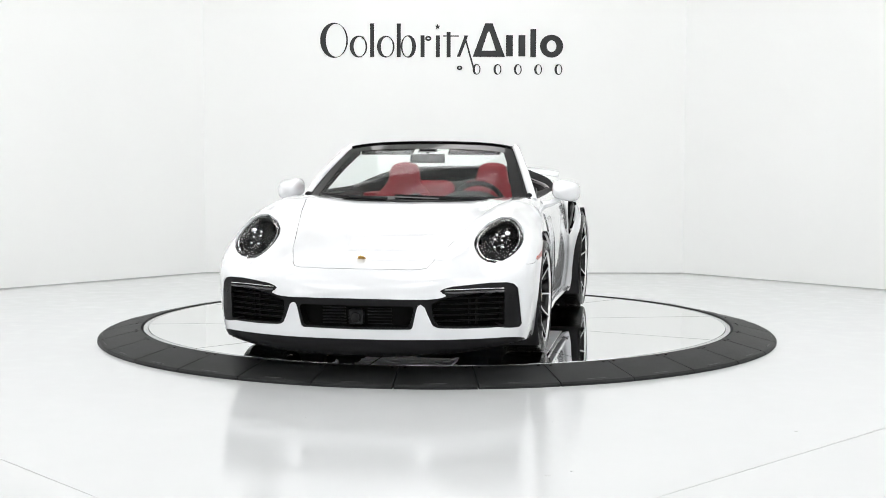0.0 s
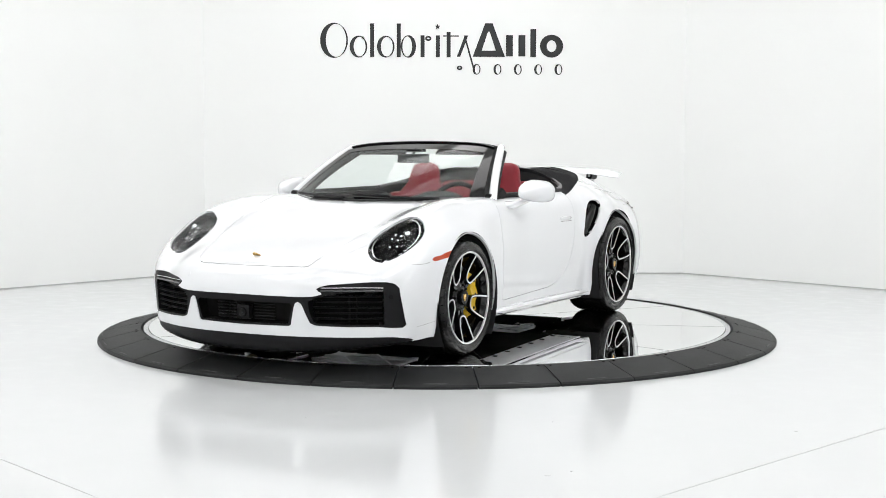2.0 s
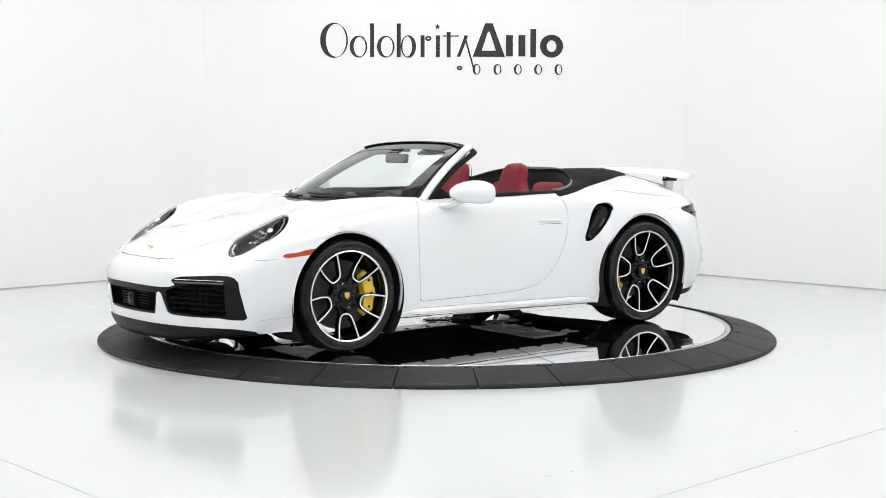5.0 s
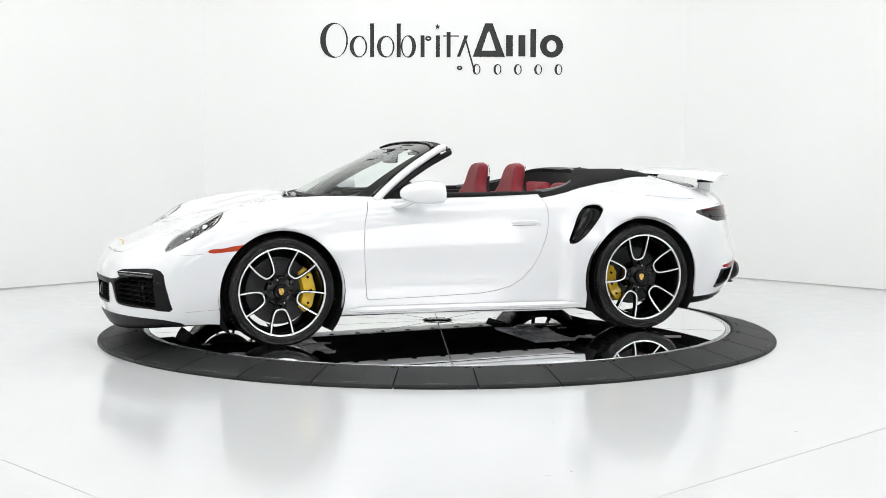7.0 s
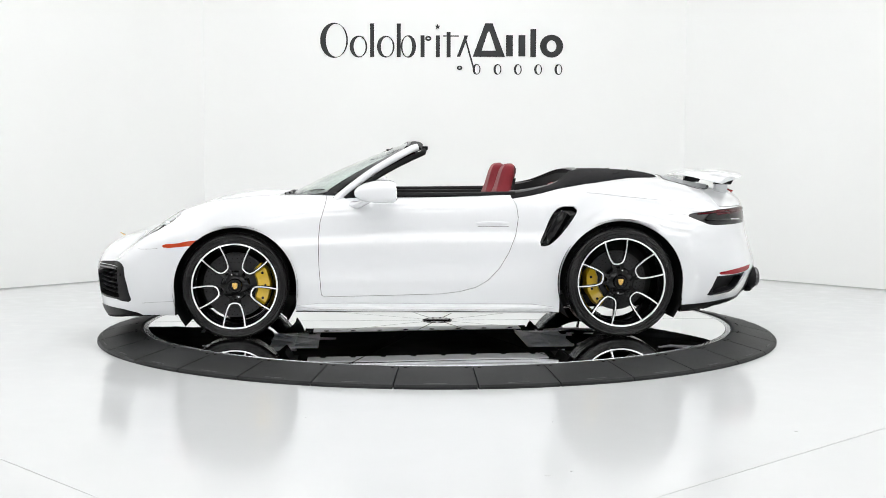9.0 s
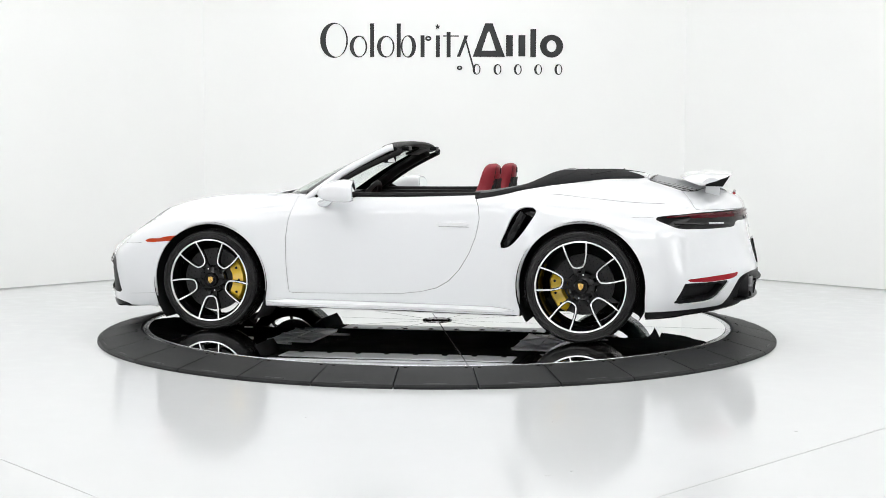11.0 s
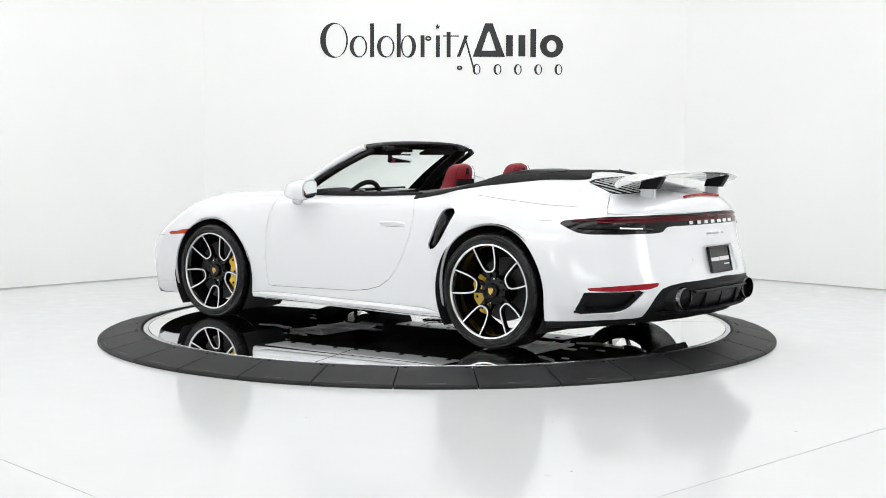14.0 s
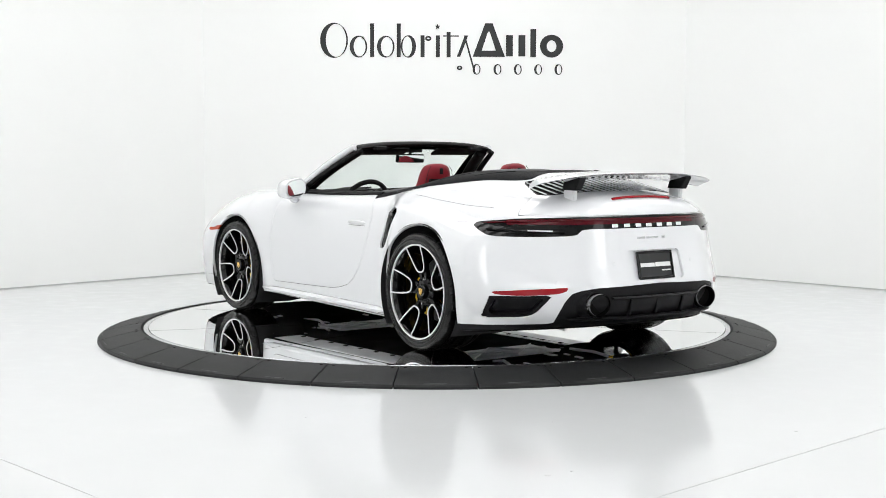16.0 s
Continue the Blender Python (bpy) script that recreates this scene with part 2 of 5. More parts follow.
def build_specks():
    """Scuffs on the floor coat."""
    for x, y, r in ((.432, -4.168, .012), (-.62, -3.05, .005), (.54, -3.15, .004), (1.62, -3.35, .008), (2.2, -2.75, .006), (.53, -4.10, .005)):
        bm = bmesh.new()
        bmesh.ops.create_cone(bm, cap_ends=True, segments=9, radius1=r, radius2=r * .8, depth=.0016, matrix=pose(x, y, .0006) @ Matrix.Diagonal((1.4, .8, 1, 1)))
        part("floor_mark", bm, JOINT, bpy.data.objects["floor"], "small grey scuff")


build_room()
build_specks()
build_lights()
turntable = build_turntable()
build_ramp()
# ---- car body shape: x forward, y left, z up, origin on the plate under the middle of the wheelbase ----
def pchip(pts):
    xs = np.array([p[0] for p in pts], float)
    ys = np.array([p[1] for p in pts], float)
    hh = np.diff(xs)
    dd = np.diff(ys) / hh
    m = np.zeros(len(xs))
    for i in range(1, len(xs) - 1):
        if dd[i - 1] * dd[i] > 0:
            w1, w2 = 2 * hh[i] + hh[i - 1], hh[i] + 2 * hh[i - 1]
            m[i] = (w1 + w2) / (w1 / dd[i - 1] + w2 / dd[i])
    m[0], m[-1] = dd[0], dd[-1]

    def curve(x):
        x = np.asarray(x, float)
        i = np.clip(np.searchsorted(xs, x) - 1, 0, len(hh) - 1)
        s = (x - xs[i]) / hh[i]
        inner = (ys[i] * (1 + 2 * s) * (1 - s) ** 2 + m[i] * hh[i] * s * (1 - s) ** 2
                 + ys[i + 1] * s * s * (3 - 2 * s) + m[i + 1] * hh[i] * s * s * (s - 1))
        return np.where(x < xs[0], ys[0] + m[0] * (x - xs[0]), np.where(x > xs[-1], ys[-1] + m[-1] * (x - xs[-1]), inner))
    return curve


# heights of the centre line and of the wing crest along the car
Z_MID = pchip([(-2.34, .74), (-2.25, .89), (-2.1, .935), (-1.85, .983), (-1.58, 1.036), (-1.3, 1.066), (-1.05, 1.06), (-.8, .985), (-.55, .93),
               (-.2, .90), (.3, .885), (.75, .885), (.95, .872), (1.2, .83), (1.5, .77), (1.8, .695), (2.0, .628), (2.1, .575), (2.2, .49), (2.3, .38)])
Z_WING = pchip([(-2.3, .70), (-2.1, .79), (-1.9, .85), (-1.6, .905), (-1.3, .94), (-1.0, .945), (-.55, .925), (0, .905), (.5, .90), (.8, .905),
                (1.1, .90), (1.35, .87), (1.55, .815), (1.75, .688), (1.9, .566), (2.05, .46), (2.2, .35)])
Y_WING = pchip([(-2.3, .62), (-1.8, .72), (-1.2, .76), (-.5, .78), (.3, .76), (1.0, .715), (1.5, .725), (1.8, .70), (2.0, .69)])
HALF = pchip([(-2.3, .88), (-1.9, .925), (-1.5, .950), (-1.2, .952), (-1.05, .947), (-.93, .936), (-.82, .893), (-.73, .868), (-.62, .862), (-.3, .862), (.2, .864), (.7, .886), (1.1, .918), (1.35, .922),
              (1.7, .905), (1.95, .89), (2.2, .88)])
LEAN = pchip([(-2.3, .20), (-1.9, .215), (-1.6, .195), (-1.3, .135), (-1.0, .080), (-.5, .062), (.3, .068), (.9, .095), (1.3, .115), (1.75, .115), (2.2, .13)])
X_NOSE = pchip([(.08, 2.14), (.16, 2.18), (.24, 2.195), (.33, 2.203), (.42, 2.21), (.50, 2.205), (.56, 2.18), (.64, 2.12), (.75, 2.0)])
X_TAIL = pchip([(.10, -2.10), (.2, -2.19), (.30, -2.27), (.42, -2.30), (.55, -2.268), (.68, -2.235), (.80, -2.215), (.9, -2.20)])
Z_LOW = pchip([(-2.3, .215), (-1.95, .185), (-1.6, .155), (-.8, .148), (.8, .165), (1.6, .145), (1.9, .095), (2.2, .078)])


def smax(a, b, k):
    d = np.maximum(k - np.abs(a - b), 0) / k
    return np.maximum(a, b) + d * d * k * .25


def body(x, y, z):
    """Below nought inside the closed body, in about metres."""
    y = np.abs(y)
    yw = Y_WING(x)
    hump = np.exp(-((y - yw) / .17) ** 2)
    crown = np.clip(y / yw, 0, 1.3)
    front = np.clip((x - .6) / .5, 0, 1)
    back = np.clip((-x - .5) / .5, 0, 1)
    zm, zw = Z_MID(x), Z_WING(x)
    top_front = zm - .03 * crown ** 2 + (zw - zm + .03) * hump
    top_back = zm + (zw - zm) * crown ** 2.7
    top_mid = zm + (zw - zm) * np.clip(crown, 0, 1)
    top = top_mid * (1 - front) * (1 - back) + top_front * front + top_back * back
    fz = z - top
    up = np.clip((z - .52) / .38, 0, 2)
    down = np.clip((.5 - z) / .35, 0, 2)
    fy = y - (HALF(x) - LEAN(x) * up ** 2.2 - .035 * down ** 2)
    fn = x - (X_NOSE(z) - .44 * y ** 2.5)
    ft = -x + (X_TAIL(z) + .60 * y ** 2.7)
    fb = Z_LOW(x) + .050 * np.clip((x - 1.6) / .3, 0, 1) * (y / .85) ** 2 - z
    f = smax(fz * .95, fy, .11)
    f = smax(f, smax(fn, ft, .02), .10)
    return smax(f, fb, .02)


def grid_body(n_mid=170, n_cap=44, n_phi=124):
    """One half (y >= 0) of the body as vertices and triangles."""
    rows = []
    for a in np.linspace(90, 0, n_cap, endpoint=False):
        rows.append((-1.70, -np.sin(radians(a)), np.cos(radians(a))))
    for x in np.linspace(-1.70, 1.70, n_mid, endpoint=False):
        rows.append((x, 0.0, 1.0))
    for a in np.linspace(0, 90, n_cap + 1):
        rows.append((1.70, np.sin(radians(a)), np.cos(radians(a))))
    rows = np.array(rows)
    phi = np.linspace(-np.pi / 2, np.pi / 2, n_phi)
    ox = np.repeat(rows[:, :1], n_phi, 1)
    dx = np.repeat(rows[:, 1:2], n_phi, 1)
    dy = rows[:, 2:3] * np.cos(phi)[None]
    dz = rows[:, 2:3] * np.sin(phi)[None]
    dy[:, 0] = dy[:, -1] = 0
    oz = .44
    lo, hi = np.zeros_like(dx), np.full_like(dx, 1.6)
    for _ in range(40):
        mid = (lo + hi) / 2
        inside = body(ox + mid * dx, mid * dy, oz + mid * dz) < 0
        lo, hi = np.where(inside, mid, lo), np.where(inside, hi, mid)
    v = np.stack([ox + lo * dx, lo * dy, oz + lo * dz], -1)
    n, m = v.shape[:2]
    i = np.arange(n * m).reshape(n, m)
    a, b, c, d = i[:-1, :-1].ravel(), i[1:, :-1].ravel(), i[1:, 1:].ravel(), i[:-1, 1:].ravel()
    tris = np.concatenate([np.stack([a, c, b], 1), np.stack([a, d, c], 1)])
    return v.reshape(-1, 3), tris


# ---- cutting the skin into panels ----
def compact(V, T):
    used, inv = np.unique(T.ravel(), return_inverse=True)
    return V[used], inv.reshape(-1, 3)


def cut(mesh, d):
    """Splits triangles along d = 0; gives the pieces where d is below and above nought."""
    V, T = mesh
    d = np.where(np.abs(d) < 1e-7, 1e-7, d)
    s = d[T] < 0
    n = s.sum(1)
    low, high = [T[n == 3]], [T[n == 0]]
    mix = (n == 1) | (n == 2)
    if mix.any():
        M, sm, nm = T[mix], s[mix], n[mix]
        lone = np.where(nm == 1, sm.argmax(1), (~sm).argmax(1))
        r = np.arange(len(M))
        A, B, C = M[r, lone], M[r, (lone + 1) % 3], M[r, (lone + 2) % 3]
        pairs = np.sort(np.concatenate([np.stack([A, B], 1), np.stack([A, C], 1)]), 1)
        u, inv = np.unique(pairs, axis=0, return_inverse=True)
        inv = inv.ravel()
        w = d[u[:, 0]] / (d[u[:, 0]] - d[u[:, 1]])
        P, Q = len(V) + inv[:len(M)], len(V) + inv[len(M):]
        V = np.concatenate([V, V[u[:, 0]] + w[:, None] * (V[u[:, 1]] - V[u[:, 0]])])
        tip = np.stack([A, P, Q], 1)
        rest = np.concatenate([np.stack([P, B, C], 1), np.stack([P, C, Q], 1)])
        one = nm == 1
        low += [tip[one], rest[np.concatenate([~one, ~one])]]
        high += [tip[~one], rest[np.concatenate([one, one])]]
    return compact(V, np.concatenate(low)), compact(V, np.concatenate(high))


def inside(points, outline):
    """Signed distance of 2D points to a closed outline, below nought inside."""
    P, O = np.asarray(points, float), np.asarray(outline, float)
    best = np.full(len(P), 1e9)
    odd = np.zeros(len(P), bool)
    for a, b in zip(O, np.roll(O, -1, 0)):
        e = b - a
        L = e @ e
        if L < 1e-14:
            continue
        w = P - a
        t = np.clip(w @ e / L, 0, 1)
        best = np.minimum(best, ((w - t[:, None] * e) ** 2).sum(1))
        c = (a[1] <= P[:, 1]) != (b[1] <= P[:, 1])
        with np.errstate(divide="ignore", invalid="ignore"):
            odd ^= c & (P[:, 0] < a[0] + (P[:, 1] - a[1]) / e[1] * e[0])
    return np.where(odd, -1, 1) * np.sqrt(best)


def normals(V, T):
    n = np.cross(V[T[:, 1]] - V[T[:, 0]], V[T[:, 2]] - V[T[:, 0]])
    N = np.zeros_like(V)
    for k in range(3):
        np.add.at(N, T[:, k], n)
    return N / (np.linalg.norm(N, axis=1, keepdims=True) + 1e-12)


def gradient(V):
    """Outward directions of the body at points."""
    h = 1e-3
    g = np.stack([body(V[:, 0] + h, V[:, 1], V[:, 2]) - body(V[:, 0] - h, V[:, 1], V[:, 2]),
                  body(V[:, 0], V[:, 1] + h, V[:, 2]) - body(V[:, 0], V[:, 1] - h, V[:, 2]),
                  body(V[:, 0], V[:, 1], V[:, 2] + h) - body(V[:, 0], V[:, 1], V[:, 2] - h)], 1)
    return g / (np.linalg.norm(g, axis=1, keepdims=True) + 1e-9)


def rim(mesh, depth, way=None):
    """The turned-in edge of a panel, depth metres along the inward direction."""
    V, T = mesh
    e = np.concatenate([T[:, [0, 1]], T[:, [1, 2]], T[:, [2, 0]]])
    key, inv, cnt = np.unique(np.sort(e, 1), axis=0, return_inverse=True, return_counts=True)
    b = e[cnt[inv.ravel()] == 1]
    b = b[~((np.abs(V[b[:, 0], 1]) < 1e-5) & (np.abs(V[b[:, 1], 1]) < 1e-5))]
    used, inv = np.unique(b.ravel(), return_inverse=True)
    b = inv.reshape(-1, 2)
    top = V[used]
    low = top - depth * (gradient(top) if way is None else np.array(way, float))
    k = len(top)
    return np.concatenate([top, low]), np.concatenate([np.stack([b[:, 1], b[:, 0], b[:, 0] + k], 1), np.stack([b[:, 1], b[:, 0] + k, b[:, 1] + k], 1)])


def joined(*meshes):
    V, T, k = [], [], 0
    for v, t in meshes:
        V.append(v)
        T.append(t + k)
        k += len(v)
    return np.concatenate(V), np.concatenate(T)


def shifted(mesh, depth):
    V, T = mesh
    return V - np.reshape(depth, (-1, 1)) * gradient(V), T


def flipped(mesh):
    return mesh[0] * np.array([1, -1, 1]), mesh[1][:, ::-1]


def whole(mesh):
    """The half and its mirror image, welded on the centre plane."""
    V, T = joined(mesh, flipped(mesh))
    key = np.round(V, 6) + 0.0
    mid = np.abs(V[:, 1]) < 1e-5
    ids = np.arange(len(V))
    m = np.where(mid)[0]
    u, inv = np.unique(key[m][:, [0, 2]], axis=0, return_inverse=True)
    first = np.full(len(u), -1)
    for i, j in zip(m, inv.ravel()):
        if first[j] < 0:
            first[j] = i
        ids[i] = first[j]
    T = ids[T]
    T = T[(T[:, 0] != T[:, 1]) & (T[:, 1] != T[:, 2]) & (T[:, 0] != T[:, 2])]
    return compact(V, T)


def skin(name, mesh, material, parent, label="", depth=.012, both="one", edge=None):
    """Links a panel with its turned-in edge: as one mesh over both sides, or one for each side."""
    made = []
    todo = [whole(mesh)] if both == "one" else ([mesh, flipped(mesh)] if both == "pair" else [mesh])
    for k, q in enumerate(todo):
        q2 = joined(q, rim(q, depth)) if depth else q
        made.append(link_mesh(name, *q2, material, parent, label, angle=50))
    return made


def tail_way(V):
    """The way round the tail from the centre line, in metres, and the height."""
    return np.stack([np.arctan2(V[:, 1], -(V[:, 0] + 1.3)) * .85, V[:, 2]], 1)


def tail_outline(pairs):
    return [(radians(a) * .85, z) for a, z in pairs]


WIND_BASE = pchip([(0, .925), (.3, .888), (.55, .775), (.717, .632), (.80, .55)])
ARCH_F, ARCH_R = (1.222, .326, .382), (-1.227, .352, .396)
DOOR = [(.645, .93), (.655, .86), (.69, .74), (.702, .62), (.698, .45), (.684, .275), (.672, .264), (.3, .268), (-.08, .277), (-.20, .292), (-.30, .318),
        (-.38, .365), (-.45, .44), (-.51, .54), (-.553, .65), (-.572, .76), (-.562, .84), (-.53, .905), (-.51, .96), (0, .98), (.4, .98)]
HOOD = [(2.123, -.2), (2.122, 0), (2.117, .20), (2.102, .33), (2.088, .368), (2.06, .383), (1.90, .432), (1.75, .462), (1.55, .505), (1.35, .548), (1.12, .592),
        (.94, .63), (.86, .60), (.93, .3), (.955, 0), (.955, -.2)]
NOSE_HOLE = [(-.2, .405), (0, .405), (.38, .403), (.44, .407), (.482, .420), (.488, .430), (.455, .433), (.444, .441), (.456, .455), (.50, .469), (.70, .484), (.777, .485), (.818, .474), (.836, .45), (.845, .35),
             (.853, .242), (.845, .234), (.78, .236), (.755, .243), (.582, .243), (.44, .248), (.41, .262), (.385, .32), (.368, .366), (.352, .376), (.335, .37), (.325, .34),
             (.305, .25), (.295, .242), (0, .238), (-.2, .238)]
SIDE_HOLE = [(.405, .378), (.44, .396), (.50, .414), (.60, .430), (.768, .442), (.772, .43), (.770, .252), (.60, .254), (.45, .258), (.425, .268), (.41, .32)]
MID_HOLE = [(-.2, .366), (.305, .366), (.318, .36), (.290, .26), (.28, .252), (-.2, .25)]
SIDE_VENT = spline([(-.86, .838), (-.815, .818), (-.775, .765), (-.74, .68), (-.708, .604), (-.716, .582), (-.765, .588), (-.825, .64), (-.898, .735), (-.942, .81), (-.92, .838)], 5, True)
MARKER = [(1.700, .578), (1.655, .602), (1.50, .622), (1.42, .631), (1.42, .596), (1.53, .588), (1.69, .573)]
LAMP_AT, LAMP_U, LAMP_V = np.array((1.712, .700, .695)), np.array((.80, -.12, -.585)), np.array((.09, 1.0, -.08))
LAMP_A, LAMP_B = .211, .133
TAIL_BAR = tail_outline([(-8, .826), (0, .826), (30, .822), (50, .812), (62, .795), (67.5, .783), (65, .758), (60, .722), (57, .713), (45, .712), (33, .716), (30, .722),
                         (29, .738), (28, .750), (25, .754), (0, .756), (-8, .756)])
REFLECTOR = tail_outline([(57.0, .410), (45, .425), (32.6, .438), (33.2, .420), (36, .402), (41, .395), (46, .390), (58.4, .388)])
TAIL_VENT = tail_outline([(57.6, .386), (46, .388), (41, .393), (37.4, .399), (42.5, .30), (44.5, .274), (47.5, .263), (60.8, .252), (61.2, .262), (59, .33)])
TAIL_LOW = tail_outline([(-8, .446), (0, .446), (24, .432), (29, .419), (32, .402), (34, .36), (37.6, .235), (40, .228), (50, .222), (70, .208), (95, .20), (95, .02), (-8, .02)])
COVER = spline([(-.40, .795), (-.53, .790), (-.80, .745), (-1.05, .680), (-1.28, .580), (-1.46, .485), (-1.550, .410), (-1.565, .340), (-1.51, .24), (-1.445, .11), (-1.430, 0)], 5)
COVER = [tuple(p) for p in COVER] + [(-1.430, -.2), (-.40, -.2)]
LID = [(-2.5, -.2), (-2.5, .80), (-1.95, .765), (-1.925, .742), (-1.89, .69), (-1.86, .62), (-1.81, .52), (-1.70, .46), (-1.60, .43), (-1.585, .3), (-1.58, -.2)]
LOUVRE = [(-1.625, -.2), (-1.625, 0), (-1.615, .25), (-1.605, .40), (-1.625, .435), (-1.70, .47), (-1.80, .505), (-1.835, .505), (-1.90, .44), (-1.96, .25), (-1.985, .1), (-1.985, -.2)]


def build_body(car):
    S = grid_body()

    def plane(mesh, *ax):
        return mesh[0][:, list(ax)]

    def where(mesh, outline, ax, *limits):
        """Distance to an outline in a plane, kept to where all limits are below nought."""
        d = inside(plane(mesh, *ax), outline)
        for lim in limits:
            d = np.maximum(d, lim)
        return d

    # wheel openings
    for x, z, r in (ARCH_F, ARCH_R):
        V = S[0]
        d = np.maximum(np.hypot(V[:, 0] - x, np.maximum(V[:, 2] - z, -.05)) - r, .5 - V[:, 1])
        _, S = cut(S, d)
    # floor pan
    V = S[0]
    pan, S = cut(S, V[:, 2] - (Z_LOW(V[:, 0]) + .050 * np.clip((V[:, 0] - 1.6) / .3, 0, 1) * (V[:, 1] / .85) ** 2 + .006))
    skin("underbody", pan, UNDER, car, "black plastic underbody tray", depth=0)
    # open cockpit
    V = S[0]
    ell = (np.hypot((V[:, 0] + .52) / .52, V[:, 1] / .715) - 1) * .5
    boxy = np.maximum(V[:, 1] - .735 - .0 * V[:, 0], np.maximum(-.53 - V[:, 0], V[:, 0] - (WIND_BASE(V[:, 1]) - .03)))
    _, S = cut(S, np.maximum(np.minimum(ell, boxy), .7 - V[:, 2]))
    # folded soft top
    V = S[0]
    d = np.maximum(inside(V[:, [0, 1]], COVER), np.maximum(V[:, 0] + .53, .8 - V[:, 2]))
    top, S = cut(S, d)
    top = cut(top, np.maximum(top[0][:, 0] + .53, 0) - 1)[0]
    V = top[0]
    e = np.clip(-inside(V[:, [0, 1]], COVER) / .08, 0, 1)
    skin("soft_top_cover", shifted(top, -.002 - .016 * np.sqrt(e) * np.clip((-.6 - V[:, 0]) / .3, 0, 1) * np.clip(V[:, 1] / .36, .1, 1) + .020 * e * np.exp(-(V[:, 1] / .24) ** 2) * np.clip((-.95 - V[:, 0]) / .25, 0, 1)), FABRIC, car, "folded black cloth soft top under its cover", depth=.03)
    # bonnet, door and engine lid with open gaps between them
    g = .0016
    d = where(S, HOOD, (0, 1), .3 - S[0][:, 0], .45 - S[0][:, 2])
    hood, S = cut(S, d - g)
    hood, _ = cut(hood, where(hood, HOOD, (0, 1)) + g)
    skin("bonnet", hood, PAINT, car, "white bonnet lid")
    d = where(S, DOOR, (0, 2), .5 - S[0][:, 1])
    door, S = cut(S, d - g)
    door, _ = cut(door, where(door, DOOR, (0, 2)) + g)
    doors = skin("door", door, PAINT, car, "white closed door", both="pair")
    d = where(S, LID, (0, 1), .827 - S[0][:, 2], S[0][:, 0] + 1)
    lid, S = cut(S, d - g)
    lid, _ = cut(lid, np.maximum(where(lid, LID, (0, 1)), .827 - lid[0][:, 2]) + g)
    hole, lid = cut(lid, where(lid, LOUVRE, (0, 1)))
    lids = skin("engine_lid", lid, PAINT, car, "white engine lid")
    skin("louvre_well", shifted(hole, .035), GAP, lids[0], "dark well under the louvres", depth=0)
    # headlamps
    def lamp_d(V, grow=0.0):
        w = V - LAMP_AT
        u, v = w @ LAMP_U, w @ LAMP_V
        n = np.cross(LAMP_U, LAMP_V)
        return np.maximum((np.hypot(u / (LAMP_A + grow), v / (LAMP_B + grow)) - 1) * .13, np.abs(w @ n) - .15)
    lens, S = cut(S, lamp_d(S[0]))
    # orange side markers
    mk, S = cut(S, where(S, MARKER, (0, 2), .6 - S[0][:, 1]))
    skin("side_marker", mk, ORANGE, car, "amber side marker lamp", both="pair", depth=.01)
    # nose openings with their black surround
    nose, S = cut(S, where(S, NOSE_HOLE, (1, 2), 1.6 - S[0][:, 0]))
    w1, nose = cut(nose, where(nose, SIDE_HOLE, (1, 2)))
    w2, nose = cut(nose, where(nose, MID_HOLE, (1, 2)))
    sur = skin("intake_surround", shifted(nose, .004), BLACK, car, "satin black surround of the front air intakes", depth=.07)
    skin("intake_well", shifted(w1, .075), GAP, sur[0], "dark intake recess", depth=-.07, both="pair")
    skin("intake_well", shifted(w2, .06), GAP, sur[0], "dark intake recess", depth=-.055)
    # front lip
    V = S[0]
    lipz = .186 - .034 * np.clip((1.93 - V[:, 0]) / .20, 0, 1)
    lip, S = cut(S, np.maximum(V[:, 2] - lipz, 1.80 - V[:, 0]))
    skin("front_lip", shifted(lip, .004), BLACK, car, "satin black front spoiler lip", depth=.03)
    # air inlet behind the door
    vent, S = cut(S, where(S, SIDE_VENT, (0, 2), .6 - S[0][:, 1]))
    skin("side_inlet", shifted(vent, .045), GLOSS, car, "gloss black air inlet", both="pair", depth=-.045)
    # tail
    for name, outline, mat_, depth, sink, label, mode in (
            ("tail_lamp_bar", TAIL_BAR, GLOSS, .02, .002, "black glossy full-width tail lamp", "one"),
            ("rear_reflector", REFLECTOR, REDLENS, .01, .001, "red rear reflector", "pair"),
            ("rear_vent", TAIL_VENT, BLACK, -.05, .05, "black rear bumper vent", "pair"),
            ("diffuser", TAIL_LOW, BLACK, .03, .004, "satin black rear diffuser and lower edge", "one")):
        V = S[0]
        d = np.maximum(inside(tail_way(V), outline), V[:, 0] + 1.55)
        q, S = cut(S, d)
        if name == "tail_lamp_bar":
            V = q[0]
            s = tail_way(V)[:, 0]
            k = np.clip(s / .85, 0, 1.2)
            red, q = cut(q, np.maximum(np.maximum(V[:, 2] - (.815 - .010 * k ** 3), (.781 - .002 * k) - V[:, 2]), s - .80))
        if name == "rear_vent":
            mid = np.mean(outline, axis=0)
            inner = [(mid[0] + (p[0] - mid[0]) * .80, mid[1] + (p[1] - mid[1]) * .74) for p in outline]
            well, q = cut(q, inside(tail_way(q[0]), inner))
            skin("rear_vent", shifted(q, .010), mat_, car, "satin black frame of the rear bumper vent", depth=.04, both="pair")
            skin("vent_well", shifted(well, sink), mat_, car, label, depth=-.042, both="pair")
            continue
        made = skin(name, shifted(q, sink), mat_, car, label, depth=depth, both=mode)
        if name == "tail_lamp_bar":
            skin("light_band", shifted(red, .004), DARKRED, made[0], "smoked red light band", depth=.01)
    # plate recess
    V = S[0]
